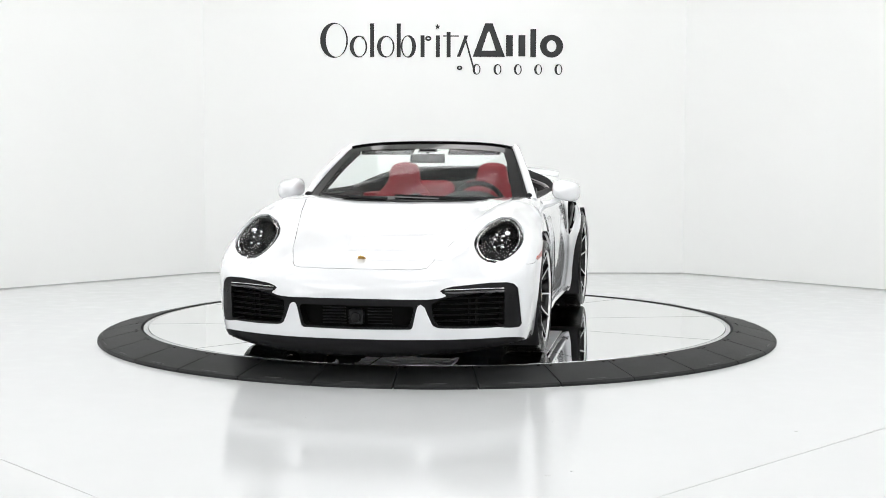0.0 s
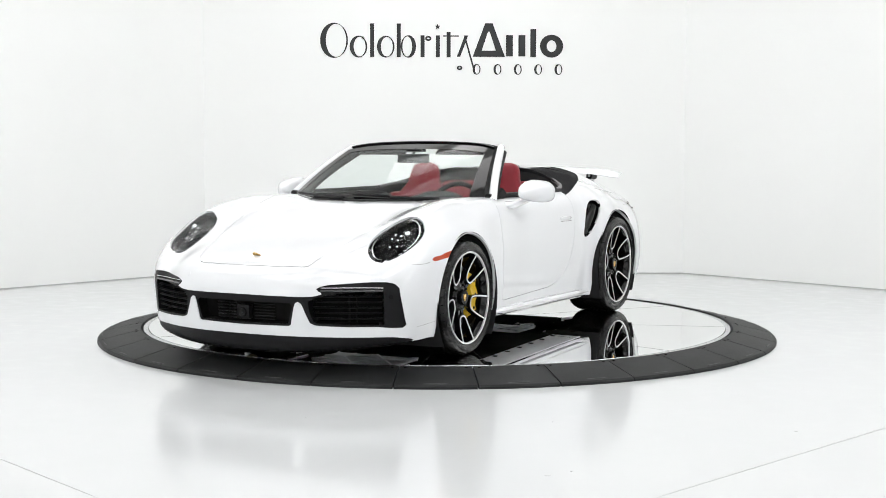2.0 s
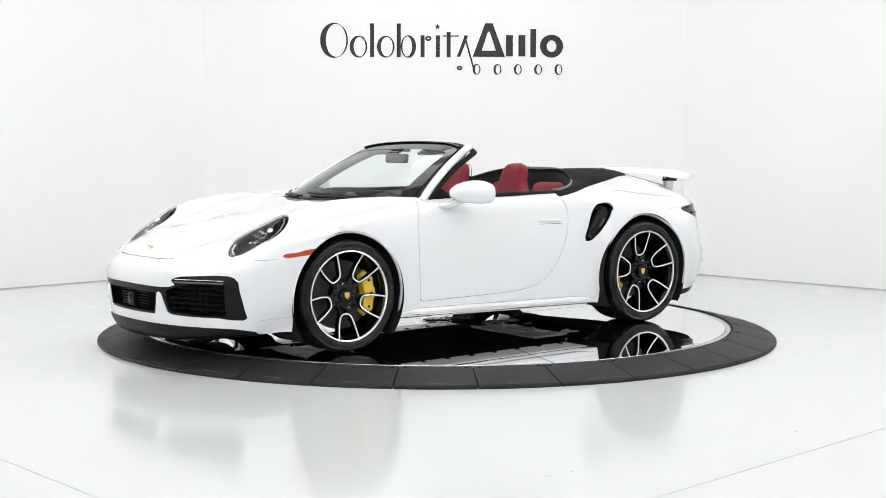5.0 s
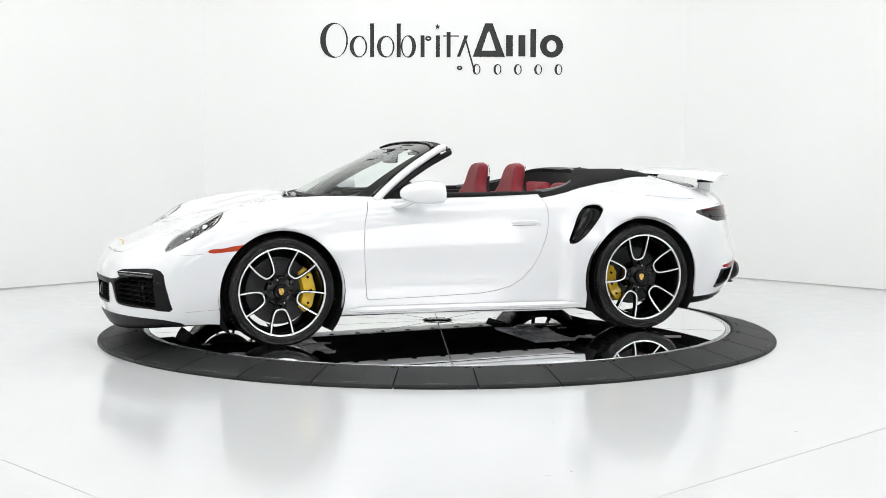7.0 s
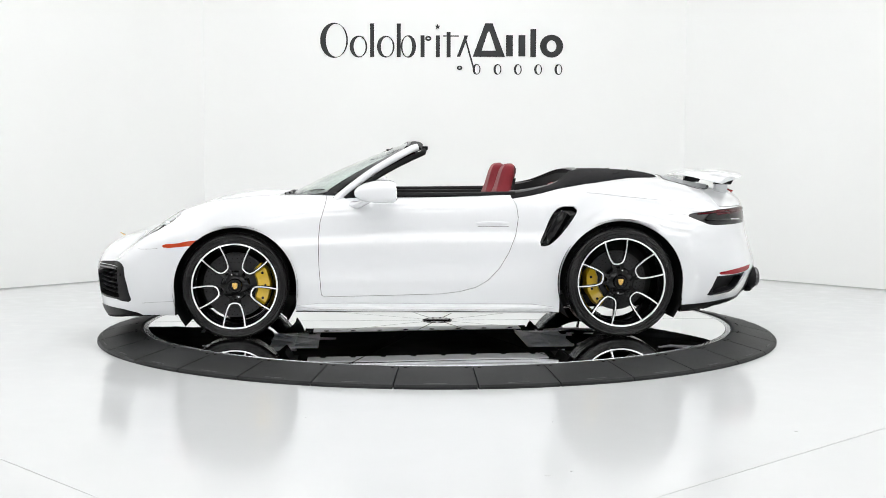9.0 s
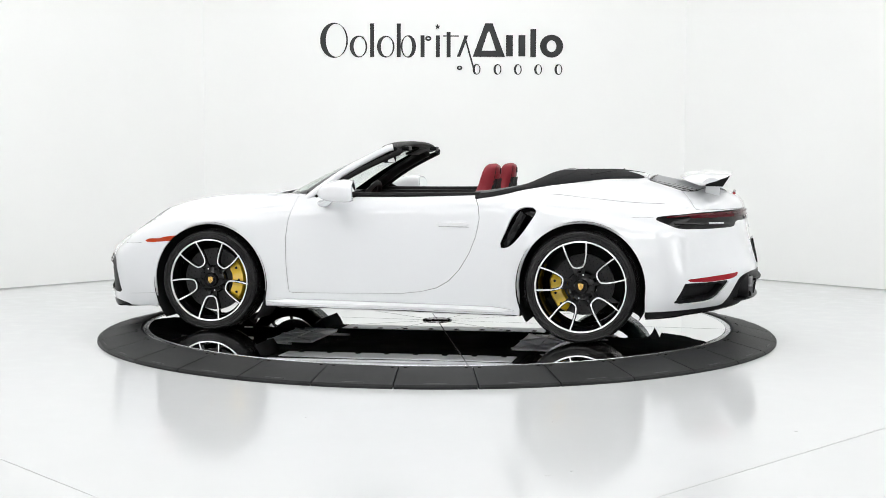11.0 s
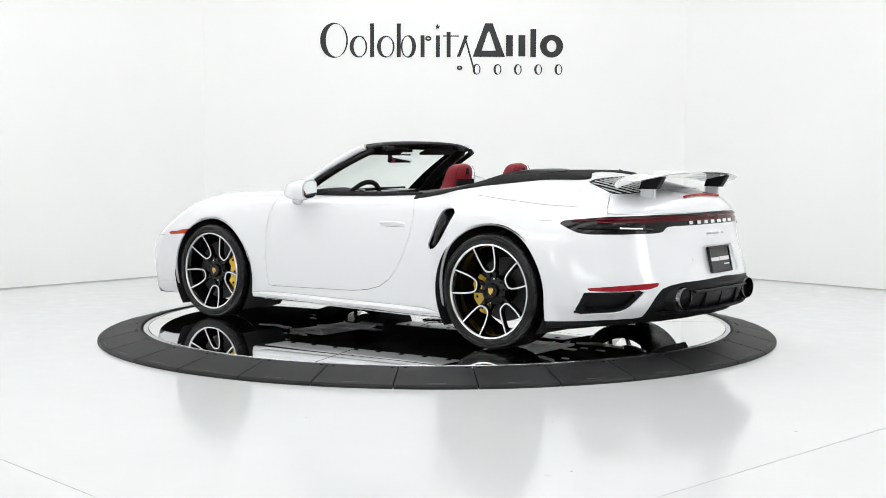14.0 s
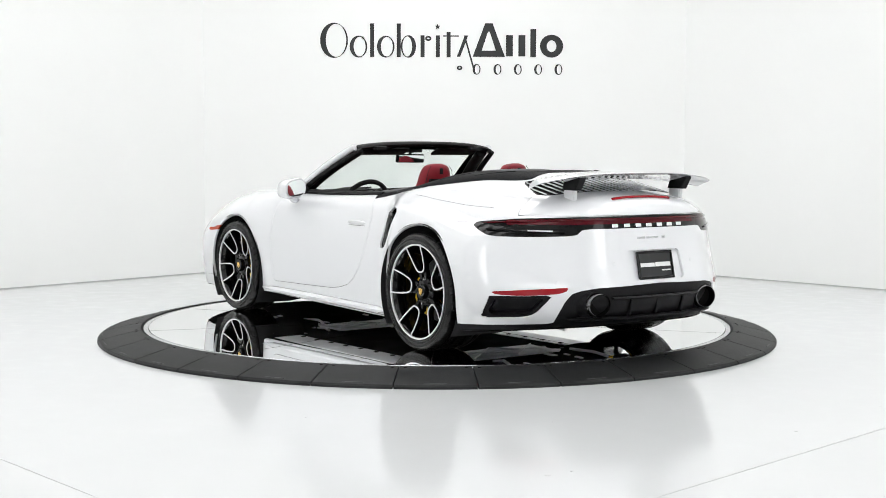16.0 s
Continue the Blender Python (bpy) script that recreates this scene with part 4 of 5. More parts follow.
def build_cabin(car):
    bm = bmesh.new()
    box(bm, (-1.10, -.74, .20), (.92, .74, .26))
    part("cabin_floor", bm, TRIM, car, "black cabin carpet")
    for s in (1, -1):
        bm = bmesh.new()
        path = [(x, s * (.738 - .022 * max(0, x - .2)), .903 + .012 * max(0, -x)) for x in np.linspace(.60, -.56, 14)]
        tube(bm, path, .021, 8, flat=.9)
        part("door_top_trim", bm, TRIM, car, "black door top trim and window slot")
        bm = bmesh.new()
        box(bm, (-.60, s * .70 - .03, .25), (.75, s * .70 + .03, .90), .02)
        part("door_card", bm, TRIM, car, "black door lining")
    # dashboard with instrument hood
    bm = bmesh.new()
    rings = []
    for y in np.linspace(-.70, .70, 29):
        hump = .060 * math.exp(-((y - .34) / .17) ** 4)
        r = []
        for px, pz in ((.90, .60), (.90, .84), (.80, .876), (.62, .884), (.50, .872 + hump), (.42, .856 + hump * .9), (.405, .80), (.42, .70), (.50, .58)):
            r.append((px - .06 * (abs(y) / .7) ** 2 * (1 if px > .6 else .2), y, pz - .012 * (abs(y) / .7) ** 2))
        rings.append(r)
    ring_loft(bm, rings)
    part("dashboard", bm, TRIM, car, "black leather dashboard with instrument hood", angle=45)
    bm = bmesh.new()
    bmesh.ops.create_uvsphere(bm, u_segments=16, v_segments=8, radius=.05, matrix=pose(.62, 0, .880) @ Matrix.Diagonal((1, 1, .7, 1)))
    part("dash_clock", bm, GLOSS, car, "small round dashboard clock")
    # steering wheel
    m = pose(.31, .342, .808, 0, -26, 0)
    bm = bmesh.new()
    tube(bm, [m @ Vector((0, .182 * math.cos(a), .182 * math.sin(a))) for a in np.linspace(0, math.tau, 40, endpoint=False)], .017, 8, closed=True)
    sw = part("steering_wheel", bm, TRIM, car, "black leather steering wheel", angle=60)
    bm = bmesh.new()
    box(bm, (-.03, -.06, -.055), (.03, .06, .055), .02, m)
    for a in (0, 180, 270):
        c, s = math.cos(radians(a)), math.sin(radians(a))
        tube(bm, [m @ Vector((0, .05 * c, .05 * s)), m @ Vector((-.005, .175 * c, .175 * s))], .013, 6)
    part("wheel_boss", bm, BLACK, sw)
    bm = bmesh.new()
    box(bm, (-.50, -.11, .25), (.45, .11, .58), .04)
    part("centre_console", bm, TRIM, car, "black centre console")
    for y in (.325, -.325):
        build_seat(car, y)
    # rear bench in the well
    for y in (.27, -.27):
        bm = bmesh.new()
        rings = []
        for z, w, d, x in ((.50, .20, .06, -.86), (.70, .235, .07, -.92), (.86, .24, .065, -.965), (.925, .235, .055, -.98), (.955, .21, .04, -.985), (.965, .17, .02, -.987)):
            rings.append([(x + q[1], y + q[0], z) for q in oval(24, w, d, 3.5)])
        ring_loft(bm, rings)
        part("rear_seat", bm, LEATHER, car, "red leather rear seat back", angle=60)
    for s in (1, -1):
        bm = bmesh.new()
        box(bm, (-.90, s * .58 - .08, .76), (-.56, s * .58 + .08, .885), .04)
        part("rear_side_panel", bm, LEATHER, car, "red leather rear side lining")
    bm = bmesh.new()
    rings = []
    for a in np.linspace(-90, 90, 31):
        c, s = math.cos(radians(a)), math.sin(radians(a))
        x, y = -.53 - .53 * c, .72 * s
        z = float(top_height(x - .01, abs(y) + .005))
        rings.append((x, y, z))
    tube(bm, rings, .015, 10)
    part("well_moulding", bm, GREYTRIM, car, "grey moulding round the soft-top well")
    bm = bmesh.new()
    rows = []
    for (x, y, z) in rings:
        rows.append([bm.verts.new((x + .012, y * .985, z - .004)), bm.verts.new((x + .03, y * .96, z - .09)), bm.verts.new((x + .02, y * .96, .60))])
    for a, b in zip(rows, rows[1:]):
        for k in range(2):
            bm.faces.new((a[k], b[k], b[k + 1], a[k + 1]))
    part("well_lining", bm, TRIM, car, "black lining of the soft-top well")


def top_height(x, y):
    """The height of the body's upper skin."""
    lo, hi = np.full(np.shape(x), .5), np.full(np.shape(x), 1.3)
    for _ in range(30):
        mid = (lo + hi) / 2
        f = body(np.asarray(x, float), np.asarray(y, float), mid) < 0
        lo, hi = np.where(f, mid, lo), np.where(f, hi, mid)
    return lo


GREYTRIM = surface("grey_trim", (.11, .11, .114), .3, vary=.1, scale=12)
def build_folds(car):
    """Seams and creases of the folded roof cloth."""
    for s in (1, -1):
        for a, b, bow in (((-1.12, .36), (-1.02, .62), -.04), ((-1.38, .32), (-1.24, .52), -.03)):
            bm = bmesh.new()
            path = []
            for k in np.linspace(0, 1, 14):
                x = a[0] + (b[0] - a[0]) * k + bow * math.sin(math.pi * k)
                y = a[1] + (b[1] - a[1]) * k
                path.append((x, s * y, float(top_height(x, y)) + .016))
            tube(bm, path, .0045, 6)
            part("cloth_seam", bm, FABRIC, car, "raised seam in the roof cloth")


build_screen(car)
build_cabin(car)
build_folds(car)


# ---- outer details ----
def build_mirrors(car):
    for s in (1, -1):
        bm = bmesh.new()
        rings = []
        for x, a, b, dy, dz in ((.232, .090, .056, .0, 0), (.226, .096, .062, 0, 0), (.245, .102, .068, 0, 0), (.29, .104, .070, 0, 0), (.35, .098, .066, -.004, -.002),
                                (.405, .082, .055, -.012, -.006), (.445, .058, .040, -.022, -.010), (.468, .032, .022, -.03, -.012), (.476, .006, .006, -.032, -.012)):
            rings.append([(x - .014 * (p[0] / .1), s * (.940 + dy + p[0]), .932 + dz + p[1] - .012 * (p[0] / .1)) for p in oval(28, a * .86, b, 2.9)])
        ring_loft(bm, rings)
        mir = part("door_mirror", bm, PAINT, car, "white door mirror housing", angle=60)
        bm = bmesh.new()
        ring_loft(bm, [[(x - .016 * (p[0] / .1) + .09 * p[1], s * (.940 + p[0]), .932 + p[1] - .012 * (p[0] / .1)) for p in oval(28, .074, .053, 2.9)] for x in (.222, .238)])
        part("mirror_glass", bm, LOOKGLASS, mir, "reflecting glass")
        bm = bmesh.new()
        path = spline([(.47, s * .79, .842), (.44, s * .84, .850), (.40, s * .885, .872), (.37, s * .92, .895)], 4)
        tube(bm, path, [.045, .042, .04, .038, .036, .035, .034, .034, .034, .034, .036, .038, .04], 12, flat=.62)
        part("mirror_foot", bm, PAINT, mir, "white mirror arm")
        bm = bmesh.new()
        bmesh.ops.create_uvsphere(bm, u_segments=10, v_segments=6, radius=.006, matrix=pose(.285, s * .985, .885))
        part("camera_eye", bm, GLOSS, mir, "tiny black camera lens")


def build_wing(car):
    S = .665
    bm = bmesh.new()
    rings = []
    for y in np.linspace(-S, S, 41):
        k = abs(y) / S
        xl = -1.775 - .10 * k ** 2 - .06 * k ** 8
        xt = -2.130 + .02 * k ** 2 + .07 * k ** 8
        zb = 1.056 - .048 * k ** 3
        c = xl - xt
        ring = []
        for f, up, dn in ((0, 0, 0), (.04, .010, -.006), (.15, .018, -.010), (.4, .022, -.012), (.7, .014, -.010), (.92, .006, -.006), (1, .001, -.001)):
            ring.append((xl - f * c, y, zb - .030 * (1 - f) ** 2.5 + .004 * f + up))
        for f, up, dn in ((.92, 0, -.006), (.7, 0, -.010), (.4, 0, -.012), (.15, 0, -.010), (.04, 0, -.006)):
            ring.append((xl - f * c, y, zb - .030 * (1 - f) ** 2.5 + .004 * f + dn))
        rings.append(ring)
    ring_loft(bm, rings)
    wing = part("rear_wing", bm, PAINT, car, "white raised rear wing", angle=50)
    for s in (1, -1):
        bm = bmesh.new()
        y0, y1 = s * .415 - .016, s * .415 + .016
        prism(bm, [(-1.955, .92), (-1.965, 1.035), (-2.05, 1.04), (-2.045, .90)], y0, y1, axis="y", bevel=.006)
        part("wing_support", bm, PAINT, wing, "white wing support")
        bm = bmesh.new()
        prism(bm, [(-1.955, .968), (-1.97, 1.012), (-2.100, 1.040), (-2.108, 1.034), (-2.066, .966)], y0 - .010, y1 + .010, axis="y", bevel=.004)
        part("wing_fin", bm, BLACK, wing, "black wing hinge cover")


def build_louvres(lid):
    outline = np.array(LOUVRE)
    for y in np.linspace(-.47, .47, 20):
        xs = np.linspace(-1.99, -1.60, 60)
        ok = inside(np.stack([xs, np.full(60, abs(y))], 1), outline) < -.004
        if ok.sum() < 4:
            continue
        x0, x1 = xs[ok][0], xs[ok][-1]
        bm = bmesh.new()
        rows = []
        for x in np.linspace(x0, x1, 6):
            z = float(top_height(x, abs(y)))
            rows.append([bm.verts.new((x, y + dy, z + dz)) for dy, dz in ((-.0035, .001), (.0035, .001), (.003, -.006), (-.003, -.006))])
        for a, b in zip(rows, rows[1:]):
            for k in range(4):
                bm.faces.new((a[k], b[k], b[(k + 1) % 4], a[(k + 1) % 4]))
        bm.faces.new(rows[0])
        bm.faces.new(rows[-1][::-1])
        part("slat", bm, PAINT, lid, smooth=False)
    ring = spline([(x, y, 0) for x, y in LOUVRE[1:10]], 3)
    ring = [tuple(p) for p in ring] + [(p[0], -p[1], 0) for p in ring[::-1]]
    bm = bmesh.new()
    tube(bm, [(p[0], p[1], float(top_height(p[0], abs(p[1]))) - .004) for p in ring], .007, 6, closed=True)
    part("louvre_frame", bm, BLACK, lid, "black louvre frame")
    bm = bmesh.new()
    path = [(-2.135, y, float(top_height(-2.135, abs(y))) + .006) for y in np.linspace(-.22, .22, 15)]
    tube(bm, path, .010, 8, flat=.8)
    part("brake_lamp", bm, REDLENS, lid, "red high brake lamp strip")


def flush_disc(bm, x, y, z):
    """A small round sensor cap that lies flush on the skin."""
    n = gradient(np.array([[x, abs(y), z]]))[0]
    n = Vector((n[0], math.copysign(n[1], y), n[2]))
    bmesh.ops.create_cone(bm, cap_ends=True, segments=16, radius1=.011, radius2=.0095, depth=.003,
                          matrix=Matrix.Translation((x, y, z)) @ n.to_track_quat("Z", "Y").to_matrix().to_4x4())


def nose_x(y, z):
    """Where the skin lies ahead at y, z."""
    lo, hi = np.full(np.shape(y), 1.2), np.full(np.shape(y), 2.5)
    for _ in range(30):
        mid = (lo + hi) / 2
        f = body(mid, np.asarray(y, float), np.asarray(z, float)) < 0
        lo, hi = np.where(f, mid, lo), np.where(f, hi, mid)
    return lo


def tail_x(y, z):
    lo, hi = np.full(np.shape(y), -2.6), np.full(np.shape(y), -1.2)
    for _ in range(30):
        mid = (lo + hi) / 2
        f = body(mid, np.asarray(y, float), np.asarray(z, float)) < 0
        lo, hi = np.where(f, lo, mid), np.where(f, mid, hi)
    return hi


def build_nose(car, sur):
    for s in (1, -1):
        for z in (.285, .315, .345, .375, .405):
            ys = np.linspace(.415 + .02 * (z > .35) - .005, .766, 12)
            path = [(float(nose_x(y, z)) - .034, s * y, z) for y in ys]
            bm = bmesh.new()
            tube(bm, path, .012, 6, flat=.42)
            part("intake_slat", bm, BLACK, sur)
        bm = bmesh.new()
        for y in (.585, .62):
            x = float(nose_x(y, .34)) - .062
            tube(bm, [(x, s * y, .262), (x, s * y, .425)], .006, 5)
        part("intake_strut", bm, BLACK, sur)
        for z, r in ((.452, .0035), (.437, .006)):
            bm = bmesh.new()
            path = [(float(nose_x(y, z)) - .004, s * y, z + .004 * (y - .45)) for y in np.linspace(.47, .765, 12)]
            tube(bm, path, r, 6)
            part("daytime_lamp", bm, STEEL if r < .005 else CHROMEDARK, sur, "slim silver daytime running lamp")
        bm = bmesh.new()
        flush_disc(bm, float(nose_x(.40, .492)), s * .40, .492)
        part("parking_sensor", bm, PAINT, sur, "small round parking sensor")
        bm = bmesh.new()
        flush_disc(bm, float(nose_x(.80, .405)) - .003, s * .80, .405)
        part("parking_sensor", bm, GLOSS, sur)
    # middle intake: radar, side grids
    bm = bmesh.new()
    x = float(nose_x(0, .30))
    box(bm, (x - .055, -.040, .265), (x - .012, .040, .345), .010)
    rd = part("radar_sensor", bm, BLACK, sur, "gloss black radar sensor")
    bm = bmesh.new()
    bmesh.ops.create_cone(bm, cap_ends=True, segments=24, radius1=.028, radius2=.024, depth=.01, matrix=pose(x - .010, 0, .303, 0, 90, 0))
    part("sensor_lens", bm, GLOSS, rd, "round dark sensor lens")
    for s in (1, -1):
        for z in np.linspace(.268, .352, 6):
            bm = bmesh.new()
            tube(bm, [(float(nose_x(y, z)) - .04, s * y, z) for y in (.06, .12, .18, .19)], .004, 5)
            part("intake_slat", bm, BLACK, sur)
    # badge on the bonnet
    c = Vector((2.050, 0, float(top_height(2.050, 0)) + .002))
    tilt = math.degrees(math.atan2(float(top_height(2.03, 0) - top_height(2.07, 0)), .04))
    bm = bmesh.new()
    prism(bm, [(.026, .0), (.022, .020), (.0, .024), (-.022, .016), (-.036, .0), (-.022, -.016), (.0, -.024), (.022, -.020)], -.002, .0025, axis="z", bevel=.0008)
    b = part("bonnet_badge", bm, GOLD, car, "small gold and black enamel badge", smooth=False)
    b.matrix_basis = Matrix.Translation(c) @ pose(0, 0, 0, 0, tilt, 180)
    bm = bmesh.new()
    for lo, hi in (((-.018, .002, .0024), (-.001, .014, .0032)), ((.001, -.016, .0024), (.016, -.002, .0032))):
        box(bm, lo, hi)
    part("badge_field", bm, GLOSS, b, "dark enamel quarters", smooth=False)


def build_headlamps(car, lens):
    V, T = lens
    w = V - LAMP_AT
    d = (np.hypot(w @ LAMP_U / LAMP_A, w @ LAMP_V / LAMP_B) - 1)

    def cut_d(q):
        r = q[0] - LAMP_AT
        return np.hypot(r @ LAMP_U / LAMP_A, r @ LAMP_V / LAMP_B) - 1
    for s in (1, -1):
        f = (lambda q: q) if s > 0 else flipped
        bowl = shifted(lens, .060)
        bowl = link_mesh("headlamp", *f(joined(bowl, rim(bowl, -.058))), LAMPBLACK, car, "round headlamp with dark inner housing", angle=60)
        core, band = cut(lens, d + .13)
        _, line = cut(cut(lens, d + .13)[0], cut_d(cut(lens, d + .13)[0]) + .152)
        link_mesh("lamp_line", *f(shifted(line, .010)), CHROME, bowl, "thin bright ring in the lamp", angle=60)
        link_mesh("lamp_ring", *f(joined(shifted(band, .012), rim(shifted(band, .012), .02))), GLOSS, bowl, "dark chrome rim inside the lamp", angle=60)
        cover = link_mesh("lamp_cover", *f(joined(lens, (shifted(lens, .004)[0], lens[1][:, ::-1]))), LENS, bowl, "clear lamp cover", angle=60)
        cover.visible_shadow = False
        n = np.cross(LAMP_U, LAMP_V)
        n = n / np.linalg.norm(n)
        if n[0] < 0:
            n = -n
        face = Vector(n)
        face.y *= s
        fwd = (face * .55 + Vector((1, 0, .05))).normalized()
        rot = fwd.to_track_quat("Z", "Y").to_matrix().to_4x4()

        def at(u, v, dn):
            p = LAMP_AT + LAMP_U * u + LAMP_V * v
            q = Vector((p[0], p[1], p[2])) - Vector(n) * dn
            return Vector((q.x, q.y * s, q.z))
        # projector in the middle and four small light blocks
        bm = bmesh.new()
        bmesh.ops.create_cone(bm, cap_ends=True, segments=24, radius1=.036, radius2=.030, depth=.03, matrix=Matrix.Translation(at(-.01, 0, .022)) @ rot)
        pr = part("projector", bm, GLOSS, bowl, "round projector unit")
        # mirror ball added off the projector in place of a ceiling lamp's reflection
        bm = bmesh.new()
        bmesh.ops.create_uvsphere(bm, u_segments=18, v_segments=10, radius=.019, matrix=Matrix.Translation(at(-.065, .03, .012)) @ rot)
        part("highlight_ball", bm, LOOKGLASS, bowl, "mirror ball standing for a reflected highlight", angle=80)
        for u, v in ((-.030, -.021), (-.026, .019), (.008, -.021), (.012, .019)):
            bm = bmesh.new()
            box(bm, (-.0065, -.005, -.008), (.0065, .005, .008), .003, Matrix.Translation(at(u, v, -.004)) @ rot)
            part("light_block", bm, CHROME, bowl, "small square running light")
        bm = bmesh.new()
        for v in (-.02, .0, .02):
            tube(bm, [at(.05, v, .035), at(.12, v * .7, .028)], .004, 5)
        part("lamp_ribs", bm, GLOSS, bowl)
        # curved fins round the projector and two small lower lenses
        for r0, r1 in ((.052, .010), (.070, .014)):
            for a0 in (20, 110, 200, 290):
                bm = bmesh.new()
                tube(bm, [at(r0 * math.cos(radians(a0 + k)), r0 * math.sin(radians(a0 + k)), r1) for k in range(0, 71, 10)], .0035, 6)
                part("lamp_fin", bm, GLOSS, bowl, "gloss black curved fin")
        for u, v in ((.062, -.012), (.050, .030)):
            bm = bmesh.new()
            bmesh.ops.create_uvsphere(bm, u_segments=14, v_segments=8, radius=.009, matrix=Matrix.Translation(at(u, v, .010)) @ rot)
            part("small_lens", bm, LOOKGLASS, bowl, "small glassy lens", angle=80)


def build_tail(car):
    # silver bars in the place of the lettering
    for k in range(7):
        y = .262 - k * .0815
        z0, z1 = .760, .781
        x = float(tail_x(y, .772))
        bm = bmesh.new()
        box(bm, (-.004, -.021, z0 - .772), (.004, .021, z1 - .772), .003, pose(x - .001, y, .772, 0, 8, 0))
        part("emblem_bar", bm, CHROME, car, "silver bar on the tail lamp", smooth=False)
    for y, w in ((.085, .03), (.0, .045), (-.085, .012)):
        x = float(tail_x(y, .700))
        bm = bmesh.new()
        box(bm, (-.002, -w, -.006), (.002, w, .006), .0015, pose(x - .001, y, .700, 0, 10, 0))
        part("model_bar", bm, STEEL, car, "slim dark silver bar", smooth=False)
    # bumper seams: lamp to marker, inlet to wheel opening, tail lamp to wheel opening
    for s in (1, -1):
        for pts in (((1.83, .572), (1.79, .571), (1.74, .573), (1.700, .577)), ((1.80, .232), (1.73, .236), (1.66, .240), (1.575, .246)),
                    ((-1.66, .782), (-1.60, .785), (-1.53, .782))):
            bm = bmesh.new()
            tube(bm, [(p[0], s * (side_y(p[0], p[1]) - .0004), p[1]) for p in spline(pts, 4)], .0007, 5)
            part("panel_seam", bm, GAP, car)
    # seam along the shoulder over each rear wheel
    for s in (1, -1):
        bm = bmesh.new()
        path = [(x, s * y, float(top_height(x, y)) + .0002) for x, y in spline([(-1.02, .800), (-1.20, .800), (-1.38, .787), (-1.56, .763), (-1.72, .735)], 5)]
        tube(bm, path, .0009, 5)
        part("panel_seam", bm, GAP, car)
    # bright red strip and clear corner units in the lamp
    bm = bmesh.new()
    path = []
    for a in np.linspace(-62, 62, 61):
        k = abs(a)
        z = .806 - .020 * (k / 62) ** 3
        r = tail_ray(radians(a), z)
        path.append((r[0], r[1], z))
    tube(bm, [(p[0] - .000, p[1], p[2]) for p in path], .0045, 6)
    part("lamp_strip", bm, DARKRED, car, "thin red light strip")
    for s in (1, -1):
        bm = bmesh.new()
        path = []
        for a in np.linspace(34, 60, 14):
            z = .738 + .012 * (a - 34) / 26
            r = tail_ray(radians(a), z)
            path.append((r[0], s * r[1], z))
        tube(bm, path, .009, 6, flat=.7)
        part("lamp_unit", bm, GLOSS, car, "dark glossy lower lamp unit")
        bm = bmesh.new()
        tube(bm, [(p[0] - .005 * 0 - .004, p[1] + s * .004, p[2] + .004) for p in path[2:7]], .005, 6)
        part("reversing_lamp", bm, CHROME, car, "bright clear lamp insert")
        # exhaust pipes
        bm = bmesh.new()
        m = pose(-2.258, s * .416, .338, 0, 0, 0)
        prof = [(.062, .0), (.066, -.004), (.066, .07), (.058, .07), (.056, .004)]
        n = 32
        rows = []
        for r, dx in ((.066, .12), (.066, .008), (.069, -.003), (.074, .0), (.076, .010), (.076, .12)):
            rows.append([m @ Vector((dx, r * 1.08 * math.cos(math.tau * k / n), r * .88 * math.sin(math.tau * k / n))) for k in range(n)])
        ring_loft(bm, rows, cap=False)
        ex = part("exhaust_pipe", bm, CHROMEDARK, car, "black chrome oval exhaust pipe", angle=50)
        bm = bmesh.new()
        ring_loft(bm, [[m @ Vector((dx, .066 * 1.08 * math.cos(math.tau * k / n), .066 * .88 * math.sin(math.tau * k / n))) for k in range(n)] for dx in (.04, .05)])
        part("pipe_inside", bm, GAP, ex)
        bm = bmesh.new()
        rows = []
        for r, dx in ((.077, .022), (.084, .026), (.090, .050), (.094, .12), (.08, .12)):
            rows.append([m @ Vector((dx, r * 1.10 * math.cos(math.tau * k / n), r * .92 * math.sin(math.tau * k / n))) for k in range(n)])
        ring_loft(bm, rows, cap=False)
        part("pipe_collar", bm, BLACK, ex, "satin black collar in the bumper")
    # fins of the diffuser and its recess
    for y in (-.20, 0, .20):
        bm = bmesh.new()
        prism(bm, [(-2.17, .24), (-2.272, .27), (-2.288, .36), (-2.2, .36)], y - .007, y + .007, axis="y", bevel=.002)
        part("diffuser_fin", bm, BLACK, car, "black diffuser fin", smooth=False)
    bm = bmesh.new()
    path = [(float(tail_x(abs(y), .372)) - .006, y, .372) for y in np.linspace(-.33, .33, 13)]
    tube(bm, path, .016, 6, flat=.5)
    part("diffuser_ledge", bm, BLACK, car)
    bm = bmesh.new()
    path = [(float(tail_x(abs(y), .262)) - .020, y, .258) for y in np.linspace(-.56, .56, 21)]
    tube(bm, path, [.004] + [.026] * 19 + [.004], 8, flat=.42)
    part("diffuser_blade", bm, BLACK, car)
    # blank show plate: bars stand for its print
    bm = bmesh.new()
    x = float(tail_x(0, .545))
    box(bm, (-.006, -.132, -.077), (.006, .132, .077), .004, pose(x + .006, .008, .546, 0, 12, 0))
    plate = part("show_plate", bm, BLACKGLASS, car, "black dealer plate in a gloss frame", smooth=False)
    bm = bmesh.new()
